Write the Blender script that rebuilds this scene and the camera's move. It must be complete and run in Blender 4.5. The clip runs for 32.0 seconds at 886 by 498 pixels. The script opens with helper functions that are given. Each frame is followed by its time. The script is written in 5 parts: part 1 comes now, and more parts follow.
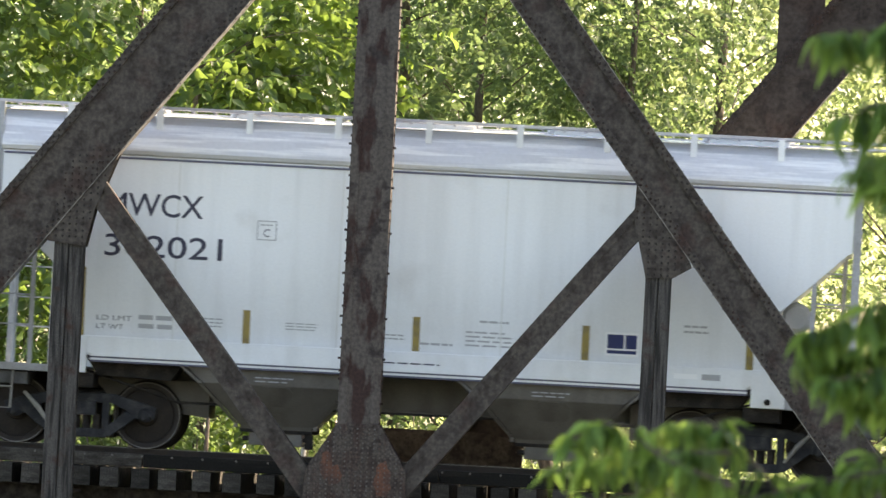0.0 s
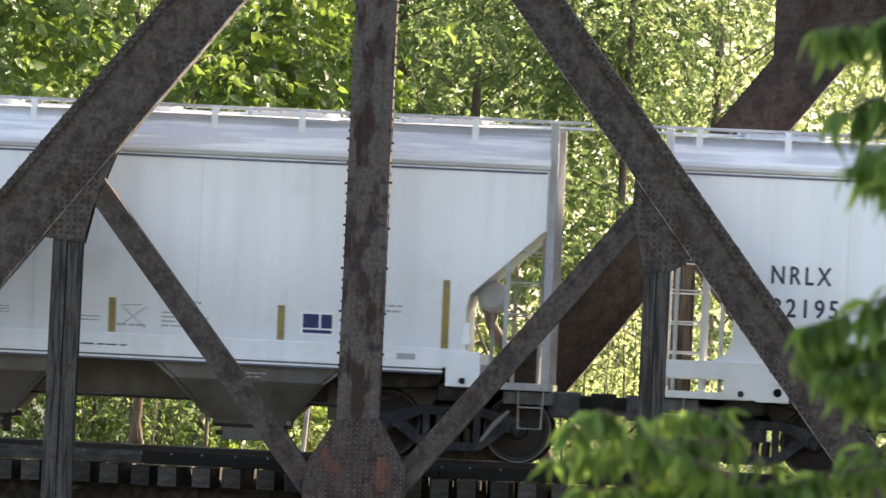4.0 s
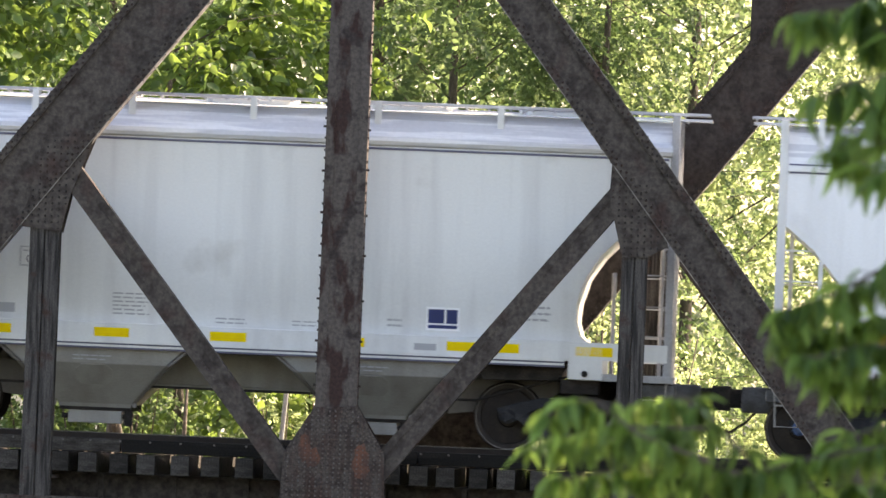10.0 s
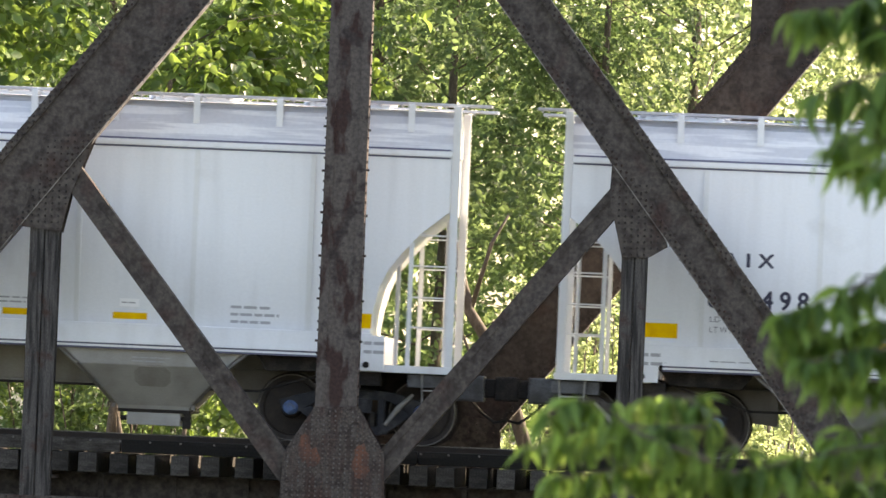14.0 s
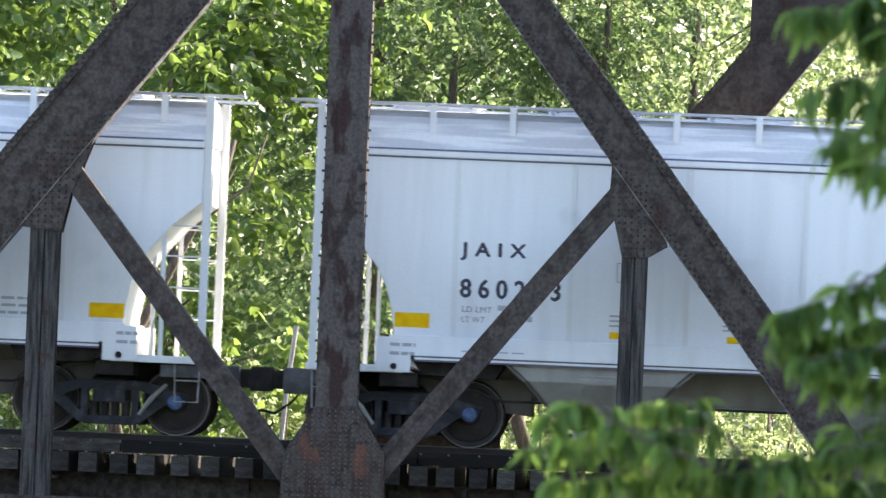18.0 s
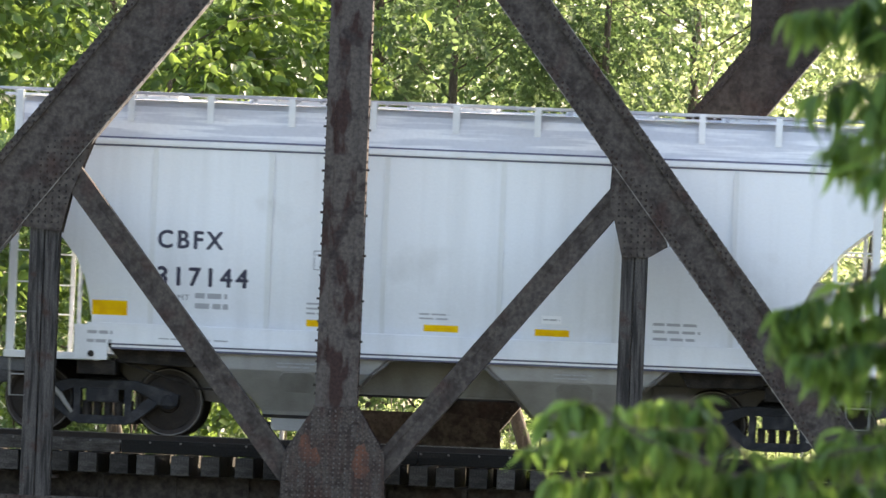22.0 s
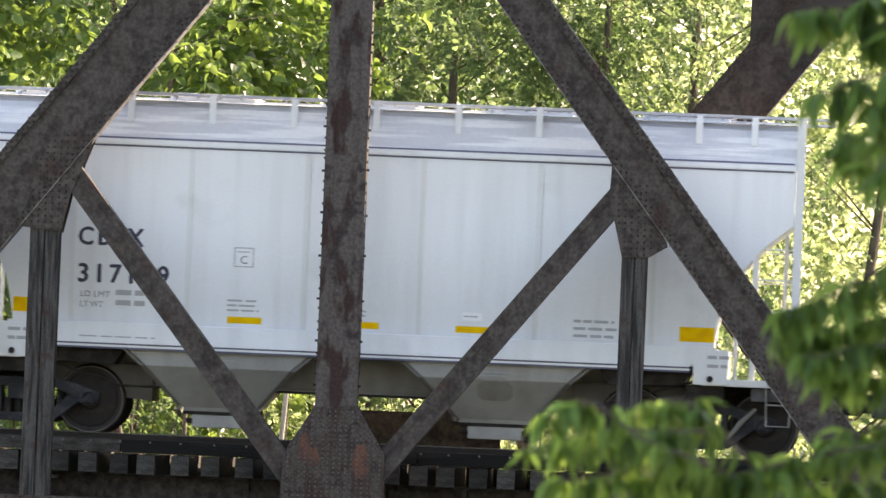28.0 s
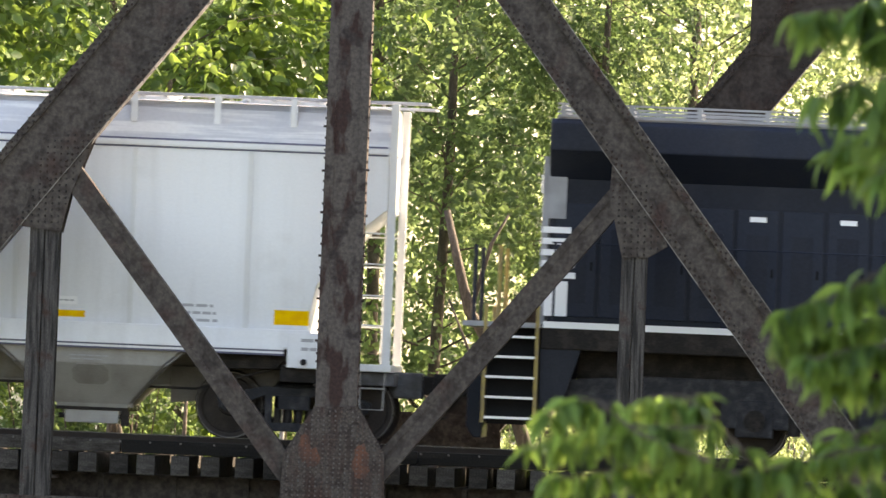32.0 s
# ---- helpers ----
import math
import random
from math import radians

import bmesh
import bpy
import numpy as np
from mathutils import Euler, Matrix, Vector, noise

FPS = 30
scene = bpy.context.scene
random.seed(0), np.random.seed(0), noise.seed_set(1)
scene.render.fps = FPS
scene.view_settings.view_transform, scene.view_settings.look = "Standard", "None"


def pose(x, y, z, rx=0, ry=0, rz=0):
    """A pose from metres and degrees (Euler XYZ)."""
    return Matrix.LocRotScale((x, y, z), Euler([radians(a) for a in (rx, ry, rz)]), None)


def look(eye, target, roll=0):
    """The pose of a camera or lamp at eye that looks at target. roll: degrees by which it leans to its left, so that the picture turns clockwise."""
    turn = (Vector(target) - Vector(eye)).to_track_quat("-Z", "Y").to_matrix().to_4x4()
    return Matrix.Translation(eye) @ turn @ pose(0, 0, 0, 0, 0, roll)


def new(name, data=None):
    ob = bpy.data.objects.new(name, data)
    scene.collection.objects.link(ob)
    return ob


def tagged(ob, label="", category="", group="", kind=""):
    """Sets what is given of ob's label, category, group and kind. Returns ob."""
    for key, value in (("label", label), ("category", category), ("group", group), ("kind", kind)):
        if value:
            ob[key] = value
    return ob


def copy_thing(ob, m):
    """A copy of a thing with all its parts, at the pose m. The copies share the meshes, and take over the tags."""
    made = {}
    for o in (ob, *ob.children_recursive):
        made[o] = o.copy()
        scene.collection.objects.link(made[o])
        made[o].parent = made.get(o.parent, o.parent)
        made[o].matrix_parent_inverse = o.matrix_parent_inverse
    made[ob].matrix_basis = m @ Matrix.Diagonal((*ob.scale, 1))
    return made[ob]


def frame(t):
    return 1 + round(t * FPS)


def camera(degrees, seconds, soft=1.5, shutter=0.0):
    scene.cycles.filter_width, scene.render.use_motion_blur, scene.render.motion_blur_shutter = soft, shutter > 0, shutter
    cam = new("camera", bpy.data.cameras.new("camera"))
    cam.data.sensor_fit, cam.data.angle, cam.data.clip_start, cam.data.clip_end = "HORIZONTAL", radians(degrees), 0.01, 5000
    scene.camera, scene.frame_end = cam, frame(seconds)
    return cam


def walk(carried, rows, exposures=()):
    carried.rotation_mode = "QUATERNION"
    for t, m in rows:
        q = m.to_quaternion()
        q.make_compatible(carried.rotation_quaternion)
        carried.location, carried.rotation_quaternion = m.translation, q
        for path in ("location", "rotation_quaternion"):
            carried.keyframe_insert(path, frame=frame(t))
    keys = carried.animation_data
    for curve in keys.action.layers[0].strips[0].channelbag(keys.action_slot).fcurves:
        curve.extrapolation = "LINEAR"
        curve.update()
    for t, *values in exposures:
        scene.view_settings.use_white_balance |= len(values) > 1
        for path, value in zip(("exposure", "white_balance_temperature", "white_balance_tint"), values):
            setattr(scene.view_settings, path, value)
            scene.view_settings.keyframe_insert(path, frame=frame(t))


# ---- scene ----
# World: x along the track, y away from the camera, z up; top of rail at z = 0.
EYE = Vector((5.24, -121.6, 0.7))
cam = camera(5.76985, 32.0, soft=1.5, shutter=0.22)
cam.data.dof.use_dof, cam.data.dof.focus_distance, cam.data.dof.aperture_fstop = True, 119.5, 16.0


def aim(yaw, pitch, roll):
    """Camera pose at EYE: degrees to the left of the track's normal, up, and the lean."""
    a, b = radians(yaw), radians(pitch)
    return look(EYE, EYE + Vector((-math.sin(a) * math.cos(b), math.cos(a) * math.cos(b), math.sin(b))), roll)


walk(cam, [(t, aim(a, b, c)) for t, a, b, c in (
    (0.0, 2.6633, 1.0702, 3.030), (0.5, 2.6635, 1.0738, 3.030), (1.0, 2.6683, 1.0633, 3.002),
    (1.5, 2.6732, 1.0527, 2.973), (2.0, 2.6759, 1.0349, 2.945), (2.9, 2.6742, 1.0368, 2.945),
    (3.3, 2.6739, 1.0313, 2.945), (3.5, 2.6707, 1.0064, 2.916), (4.5, 2.6472, 1.0836, 2.400),
    (5.5, 2.5879, 1.1298, 1.826), (5.6, 2.5347, 1.0824, 1.796), (5.7, 2.4199, 1.0646, 1.766),
    (5.8, 2.2532, 1.0358, 1.705), (5.9, 2.2320, 0.9454, 1.648), (6.0, 2.2144, 0.9099, 1.602),
    (6.1, 2.2459, 0.9827, 1.602), (6.2, 2.3302, 1.0316, 1.621), (6.3, 2.3567, 1.0560, 1.650),
    (6.4, 2.3322, 1.0972, 1.649), (6.5, 2.3690, 1.0937, 1.679), (6.6, 2.4305, 1.0464, 1.823),
    (6.7, 2.4561, 1.0319, 1.938), (6.9, 2.4745, 1.0187, 2.168), (7.0, 2.4740, 1.0027, 2.225),
    (7.1, 2.4841, 0.9752, 2.282), (7.2, 2.4870, 0.9553, 2.340), (7.5, 2.4944, 0.9537, 2.397),
    (8.0, 2.5019, 0.9570, 2.397), (32.0, 2.5019, 0.9570, 2.397))],
    exposures=((0.0, 1.85, 7750, 14), (1.0, 1.85, 7950, 17), (2.0, 1.88, 8100, 16), (3.0, 1.85, 7750, 16), (6.0, 1.70, 7450, 20), (7.0, 1.70, 7400, 20),
               (8.0, 1.85, 7600, 19), (9.0, 1.87, 7500, 21), (10.0, 1.87, 7550, 20), (11.0, 1.95, 7800, 19), (12.0, 1.92, 7700, 17), (13.0, 1.88, 7800, 18),
               (16.5, 1.9, 7000, 15), (17.0, 1.88, 6950, 15), (18.0, 1.85, 6400, 15), (19.0, 1.85, 6200, 18), (20.0, 1.85, 7000, 16),
               (21.0, 1.88, 7200, 16), (22.0, 1.88, 7100, 15), (23.0, 1.92, 7750, 19), (24.0, 1.9, 7600, 20), (25.0, 1.95, 7650, 18), (28.0, 1.92, 7650, 19), (29.0, 1.9, 8400, 15),
               (30.0, 1.9, 8000, 15), (31.5, 1.93, 7450, 16), (32.0, 2.0, 7950, 17)))


# ---- light: low sun behind the bridge to the east end, open sky ----
SUN_AZ, SUN_EL = 60.0, 33.0
world = bpy.data.worlds.new("sky")
scene.world = world
world.use_nodes = True
wn = world.node_tree.nodes
sky = wn.new("ShaderNodeTexSky")
sky.sky_type, sky.sun_disc = "NISHITA", False
sky.sun_elevation, sky.sun_rotation = radians(SUN_EL), radians(SUN_AZ)
sky.air_density, sky.dust_density, sky.ozone_density = 1.0, 1.5, 1.0
wn["Background"].inputs["Strength"].default_value = 0.15
world.node_tree.links.new(sky.outputs[0], wn["Background"].inputs["Color"])
sun = new("sun", bpy.data.lights.new("sun", "SUN"))
sun.data.energy, sun.data.angle, sun.data.color = 5.0, radians(0.53), (1.0, 0.90, 0.72)
sun_way = Vector((math.sin(radians(SUN_AZ)) * math.cos(radians(SUN_EL)),
                  math.cos(radians(SUN_AZ)) * math.cos(radians(SUN_EL)), math.sin(radians(SUN_EL))))
sun.matrix_world = look(sun_way * 60, (0, 0, 0))


# ---- materials ----
def material(name, base, rough=0.6, metal=0.0, second=None, scale=3.0, stretch=(1, 1, 1), lo=0.4, hi=0.65,
             grain=0.0, grain_scale=60.0, bump=0.0, bump_scale=80.0, third=None, third_scale=1.2, third_lo=0.55,
             third_hi=0.7, by_object=0.0, by_island=0.0):
    """A surface of up to three colours mixed by noise at two scales, with fine grain and relief."""
    m = bpy.data.materials.new(name)
    m.use_nodes = True
    nt = m.node_tree
    n, link = nt.nodes, nt.links.new
    p = n["Principled BSDF"]
    p.inputs["Roughness"].default_value, p.inputs["Metallic"].default_value = rough, metal
    geo = n.new("ShaderNodeTexCoord")

    def noise_of(size, detail=5.0, st=(1, 1, 1)):
        mp = n.new("ShaderNodeMapping")
        mp.inputs["Scale"].default_value = st
        link(geo.outputs["Object"], mp.inputs["Vector"])
        t = n.new("ShaderNodeTexNoise")
        t.inputs["Scale"].default_value, t.inputs["Detail"].default_value = size, detail
        link(mp.outputs[0], t.inputs["Vector"])
        return t.outputs["Fac"]

    def ramp(src, a, b):
        r = n.new("ShaderNodeMapRange")
        r.inputs["From Min"].default_value, r.inputs["From Max"].default_value = a, b
        link(src, r.inputs["Value"])
        return r.outputs["Result"]

    def mix(fac, a, b, how="MIX"):
        x = n.new("ShaderNodeMix")
        x.data_type, x.blend_type = "RGBA", how
        for src, k in ((fac, 0), (a, 6), (b, 7)):
            if hasattr(src, "is_output"):
                link(src, x.inputs[k])
            else:
                x.inputs[k].default_value = (*src, 1) if k else src
        return x.outputs[2]

    col = base
    if second:
        col = mix(ramp(noise_of(scale, 6.0, stretch), lo, hi), col, second)
    if third:
        col = mix(ramp(noise_of(third_scale, 7.0), third_lo, third_hi), col, third)
    if grain:
        g = ramp(noise_of(grain_scale, 3.0), 0.3, 0.7)
        gm = n.new("ShaderNodeMapRange")
        gm.inputs["To Min"].default_value, gm.inputs["To Max"].default_value = 1 - grain, 1 + grain
        link(g, gm.inputs["Value"])
        col = mix(1.0, col, gm.outputs["Result"], "MULTIPLY")
    for amount, node, socket in ((by_object, "ShaderNodeObjectInfo", "Random"), (by_island, "ShaderNodeNewGeometry", "Random Per Island")):
        if amount:
            src = n.new(node)
            om = n.new("ShaderNodeMapRange")
            om.inputs["To Min"].default_value, om.inputs["To Max"].default_value = 1 - amount, 1 + amount
            link(src.outputs[socket], om.inputs["Value"])
            col = mix(1.0, col, om.outputs["Result"], "MULTIPLY")
    if hasattr(col, "is_output"):
        link(col, p.inputs["Base Color"])
    else:
        p.inputs["Base Color"].default_value = (*col, 1)
    if bump:
        b = n.new("ShaderNodeBump")
        b.inputs["Strength"].default_value, b.inputs["Distance"].default_value = bump, 0.01
        link(noise_of(bump_scale, 4.0), b.inputs["Height"])
        link(b.outputs[0], p.inputs["Normal"])
    return m


def leaf_material(name, dark, light, glow, share=0.45, power=1.0, gloss=0.28, rough=0.55):
    """Thin leaves: glossy face and yellow-green light coming through, each leaf of its own shade."""
    m = bpy.data.materials.new(name)
    m.use_nodes = True
    nt = m.node_tree
    n, link = nt.nodes, nt.links.new
    p = n["Principled BSDF"]
    p.inputs["Roughness"].default_value, p.inputs["Specular IOR Level"].default_value = rough, gloss
    geo = n.new("ShaderNodeNewGeometry")
    pick = n.new("ShaderNodeMath")
    pick.operation, pick.inputs[1].default_value = "POWER", power
    link(geo.outputs["Random Per Island"], pick.inputs[0])
    mx = n.new("ShaderNodeMix")
    mx.data_type = "RGBA"
    mx.inputs[6].default_value, mx.inputs[7].default_value = (*dark, 1), (*light, 1)
    link(pick.outputs[0], mx.inputs[0])
    link(mx.outputs[2], p.inputs["Base Color"])
    tr = n.new("ShaderNodeBsdfTranslucent")
    gm = n.new("ShaderNodeMix")
    gm.data_type = "RGBA"
    gm.inputs[6].default_value, gm.inputs[7].default_value = (*[c * 0.6 for c in glow], 1), (*glow, 1)
    link(pick.outputs[0], gm.inputs[0])
    link(gm.outputs[2], tr.inputs["Color"])
    sh = n.new("ShaderNodeMixShader")
    sh.inputs[0].default_value = share
    link(p.outputs[0], sh.inputs[1])
    link(tr.outputs[0], sh.inputs[2])
    link(sh.outputs[0], n["Material Output"].inputs["Surface"])
    return m


STEEL = material("old_bridge_paint", (0.072, 0.060, 0.052), 0.7, 0.0, (0.039, 0.031, 0.027), 6.0, (1, 1, 1), 0.45, 0.62,
                 0.32, 18, 0.45, 24, (0.052, 0.030, 0.025), 2.2, 0.54, 0.74)
# Darker copy of STEEL: the far side's shade put into the paint.
STEEL_SHADED = material("shade_darkened_bridge_paint", (0.048, 0.039, 0.034), 0.75, 0.0, (0.030, 0.024, 0.021), 5.0, (1, 1, 1), 0.45, 0.62,
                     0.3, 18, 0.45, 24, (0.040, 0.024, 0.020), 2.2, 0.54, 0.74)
STEEL_POST = material("rusty_post_paint", (0.084, 0.070, 0.062), 0.7, 0.0, (0.038, 0.021, 0.018), 1.9, (2.2, 2.2, 0.8), 0.50, 0.58,
                      0.30, 20, 0.5, 26, (0.036, 0.028, 0.026), 4.5, 0.56, 0.66)
STEEL_GUSSET = material("rusty_gusset_paint", (0.066, 0.054, 0.047), 0.75, 0.0, (0.046, 0.028, 0.023), 2.6, (2.5, 1, 0.6), 0.46, 0.62,
                        0.5, 40, 0.9, 30, (0.030, 0.022, 0.019), 7.0, 0.52, 0.66)
RUST = material("orange_rust_bloom", (0.115, 0.045, 0.026), 0.85, 0.0, (0.055, 0.028, 0.021), 5.0, (1, 1, 0.6), 0.42, 0.62, 0.4, 40, 0.9, 30)
HANGER = material("grey_streaked_steel", (0.068, 0.061, 0.056), 0.65, 0.0, (0.018, 0.016, 0.015), 3.0, (7, 7, 0.5), 0.42, 0.62,
                  0.35, 60, 0.5, 40, (0.045, 0.024, 0.018), 5.0, 0.58, 0.74)
RIM_LIT = material("pale_sunlit_edge", (0.21, 0.19, 0.17), 0.6, 0.0, (0.07, 0.055, 0.047), 6.0, (1, 1, 1), 0.45, 0.6, 0.3, 40)
RIVET = material("rivet_paint", (0.034, 0.028, 0.025), 0.6, 0.0, (0.045, 0.026, 0.021), 2.0, (1, 1, 1), 0.45, 0.65)
GUSSET_RIVET = material("weathered_rivet_heads", (0.092, 0.080, 0.072), 0.6, 0.0, (0.075, 0.040, 0.030), 4.0, (3, 3, 0.6), 0.45, 0.62)
TIMBER = material("weathered_timber", (0.062, 0.056, 0.050), 0.85, 0.0, (0.024, 0.021, 0.018), 4.0, (1, 4, 4), 0.4, 0.65,
                  0.35, 50, 0.5, 50, by_object=0.45)
GUARD = material("creosoted_timber", (0.011, 0.010, 0.009), 0.8, 0.0, (0.028, 0.024, 0.021), 1.4, (0.3, 3, 3), 0.55, 0.7, 0.3, 40, 0.4, 40)
RAIL = material("rail_steel", (0.035, 0.024, 0.019), 0.7, 0.2, (0.022, 0.017, 0.015), 6, (1, 1, 1))
RAIL_TOP = material("worn_rail_head", (0.20, 0.19, 0.18), 0.4, 0.9)
WHITE = material("white_car_paint", (0.81, 0.82, 0.83), 0.38, 0.0, (0.735, 0.742, 0.745), 1.6, (2.2, 1, 0.16), 0.46, 0.72,
                 0.025, 30, 0.0, 60, (0.60, 0.59, 0.575), 0.8, 0.60, 0.85)
GREYWHITE = material("grey_white_car_paint", (0.74, 0.745, 0.73), 0.42, 0.0, (0.63, 0.63, 0.62), 1.6, (2.2, 1, 0.16), 0.46, 0.72,
                     0.03, 30, 0.0, 60, (0.42, 0.40, 0.36), 0.8, 0.62, 0.85)
# Pale streaks are the roof's reflections, put into the colour.
ROOF = material("reflection_streaked_roof_paint", (0.60, 0.60, 0.62), 0.22, 0.0, (0.80, 0.795, 0.79), 1.3, (0.45, 1, 7.5), 0.47, 0.58,
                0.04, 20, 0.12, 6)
# Galvanized grey, darkened and blued for the shade below the walkway.
GALV_SHADED = material("shade_toned_galvanized_walkway", (0.42, 0.42, 0.47), 0.45, 0.3, (0.58, 0.58, 0.60), 1.0, (0.6, 1, 1), 0.45, 0.6)
# Dusty grey, made darker for the shade under the car.
LOWER = material("dusty_shaded_hopper_paint", (0.40, 0.39, 0.37), 0.6, 0.0, (0.29, 0.275, 0.255), 2.0, (1, 1, 0.5), 0.42, 0.68, 0.06, 40)
CARDARK = material("car_underframe_grime", (0.022, 0.019, 0.018), 0.75, 0.0, (0.044, 0.037, 0.032), 5, (1, 1, 1), 0.45, 0.65, 0.3, 40, 0.3, 50)
TRUCK = material("truck_cast_steel", (0.026, 0.027, 0.032), 0.6, 0.0, (0.060, 0.058, 0.062), 7, (1, 1, 1), 0.45, 0.68, 0.3, 60, 0.4, 60)
WHEEL = material("wheel_steel", (0.022, 0.016, 0.014), 0.65, 0.3, (0.036, 0.026, 0.021), 6, (1, 1, 1), 0.45, 0.65, 0.3, 50)
TREAD = material("worn_wheel_rim", (0.13, 0.12, 0.115), 0.45, 0.7)
CAPBLUE = material("blue_bearing_cap", (0.08, 0.16, 0.36), 0.5, 0.0, (0.06, 0.08, 0.12), 9)
YELLOW = material("reflective_yellow_film", (0.93, 0.56, 0.004), 0.55, 0.0, (0.85, 0.45, 0.006), 8)
BRIGHT = material("bright_yellow_film", (0.95, 0.68, 0.004), 0.5, 0.0, (0.90, 0.62, 0.006), 8)
AMBER = material("amber_film", (0.66, 0.36, 0.010), 0.5, 0.0, (0.58, 0.32, 0.012), 8)
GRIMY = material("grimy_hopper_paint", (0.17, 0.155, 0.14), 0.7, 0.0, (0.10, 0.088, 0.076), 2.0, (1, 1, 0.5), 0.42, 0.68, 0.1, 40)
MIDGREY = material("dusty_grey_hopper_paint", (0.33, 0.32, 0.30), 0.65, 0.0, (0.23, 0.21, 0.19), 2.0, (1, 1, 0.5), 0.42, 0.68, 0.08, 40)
SILLGREY = material("grimy_grey_end_sill", (0.10, 0.102, 0.11), 0.6, 0.0, (0.050, 0.048, 0.048), 4, (1, 1, 1), 0.42, 0.62, 0.25, 40, 0.3, 40)
DULL = material("weathered_grey_end_frame", (0.40, 0.40, 0.405), 0.55, 0.0, (0.27, 0.265, 0.26), 3, (1, 1, 0.5), 0.42, 0.66, 0.12, 40)
OCHRE = material("faded_yellow_film", (0.34, 0.25, 0.07), 0.55, 0.0, (0.24, 0.18, 0.08), 9)
INK = material("dark_blue_black_lettering", (0.034, 0.034, 0.062), 0.5)
FADED = material("faded_grey_lettering", (0.40, 0.40, 0.41), 0.6)
STENCIL = material("grey_stencil_ink", (0.20, 0.20, 0.22), 0.6)
BLUE = material("blue_panel_film", (0.020, 0.035, 0.13), 0.4)
PATCH = material("clean_white_patch", (0.90, 0.90, 0.90), 0.4)
# Dark blue strips with the seams' shadow put into their colour.
SEAM_SHADOW = material("seam_shadow_paint", (0.10, 0.10, 0.16), 0.5)
RUBBER = material("black_hose_rubber", (0.02, 0.02, 0.02), 0.7)
NAVY = material("black_locomotive_paint", (0.013, 0.016, 0.026), 0.5, 0.0, (0.020, 0.023, 0.033), 1.5, (1, 1, 0.3), 0.45, 0.7, 0.15, 30)
NAVYDOOR = material("black_locomotive_door_paint", (0.017, 0.022, 0.036), 0.5, 0.0, (0.024, 0.028, 0.040), 2, (1, 1, 0.3), 0.45, 0.7, 0.15, 30)
GRILLE = material("black_grille", (0.003, 0.003, 0.004), 0.7)
GREYROOF = material("grey_locomotive_roof", (0.33, 0.34, 0.36), 0.5, 0.0, (0.24, 0.24, 0.25), 3)
BARK = material("tree_bark", (0.075, 0.058, 0.043), 0.9, 0.0, (0.13, 0.105, 0.08), 5, (3, 3, 0.6), 0.45, 0.65, 0.3, 40, 0.6, 30)
CONCRETE = material("old_pier_masonry", (0.33, 0.31, 0.27), 0.9, 0.0, (0.22, 0.2, 0.17), 1.2, (1, 1, 1), 0.4, 0.65, 0.2, 30, 0.5, 20)
EARTH = material("bank_soil_and_grass", (0.038, 0.050, 0.020), 0.95, 0.0, (0.062, 0.052, 0.034), 0.4, (1, 1, 1), 0.45, 0.65, 0.3, 8, 0.6, 6)
BALLAST = material("grey_ballast", (0.22, 0.21, 0.20), 0.9, 0.0, (0.12, 0.115, 0.11), 9, (1, 1, 1), 0.4, 0.6, 0.4, 25, 0.8, 20)
LEAF_NEAR = leaf_material("boxelder_leaves", (0.014, 0.040, 0.010), (0.17, 0.29, 0.075), (0.40, 0.60, 0.12), 0.45, power=1.6)
LEAF_A = leaf_material("broad_tree_leaves", (0.022, 0.055, 0.016), (0.085, 0.145, 0.036), (0.38, 0.54, 0.11), 0.46, power=1.5, gloss=0.5, rough=0.42)
# Shade and sun put into leaf colour: a darker and a brighter set.
LEAF_SHADED = leaf_material("shade_toned_leaves", (0.038, 0.068, 0.034), (0.070, 0.108, 0.050), (0.30, 0.42, 0.16), 0.55)
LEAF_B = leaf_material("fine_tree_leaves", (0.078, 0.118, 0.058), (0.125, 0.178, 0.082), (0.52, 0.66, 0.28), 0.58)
LEAF_SUNLIT = leaf_material("sun_toned_leaves", (0.085, 0.118, 0.046), (0.155, 0.195, 0.080), (0.65, 0.76, 0.36), 0.65)
for m in (YELLOW, BRIGHT, AMBER):
    m.node_tree.nodes["Principled BSDF"].inputs["Specular IOR Level"].default_value = 0.1
for m in (STEEL, STEEL_SHADED, STEEL_POST, STEEL_GUSSET, HANGER, RIVET, GUARD, TIMBER, CARDARK, TRUCK, NAVY, NAVYDOOR, GRILLE):
    m.node_tree.nodes["Principled BSDF"].inputs["Specular IOR Level"].default_value = 0.18


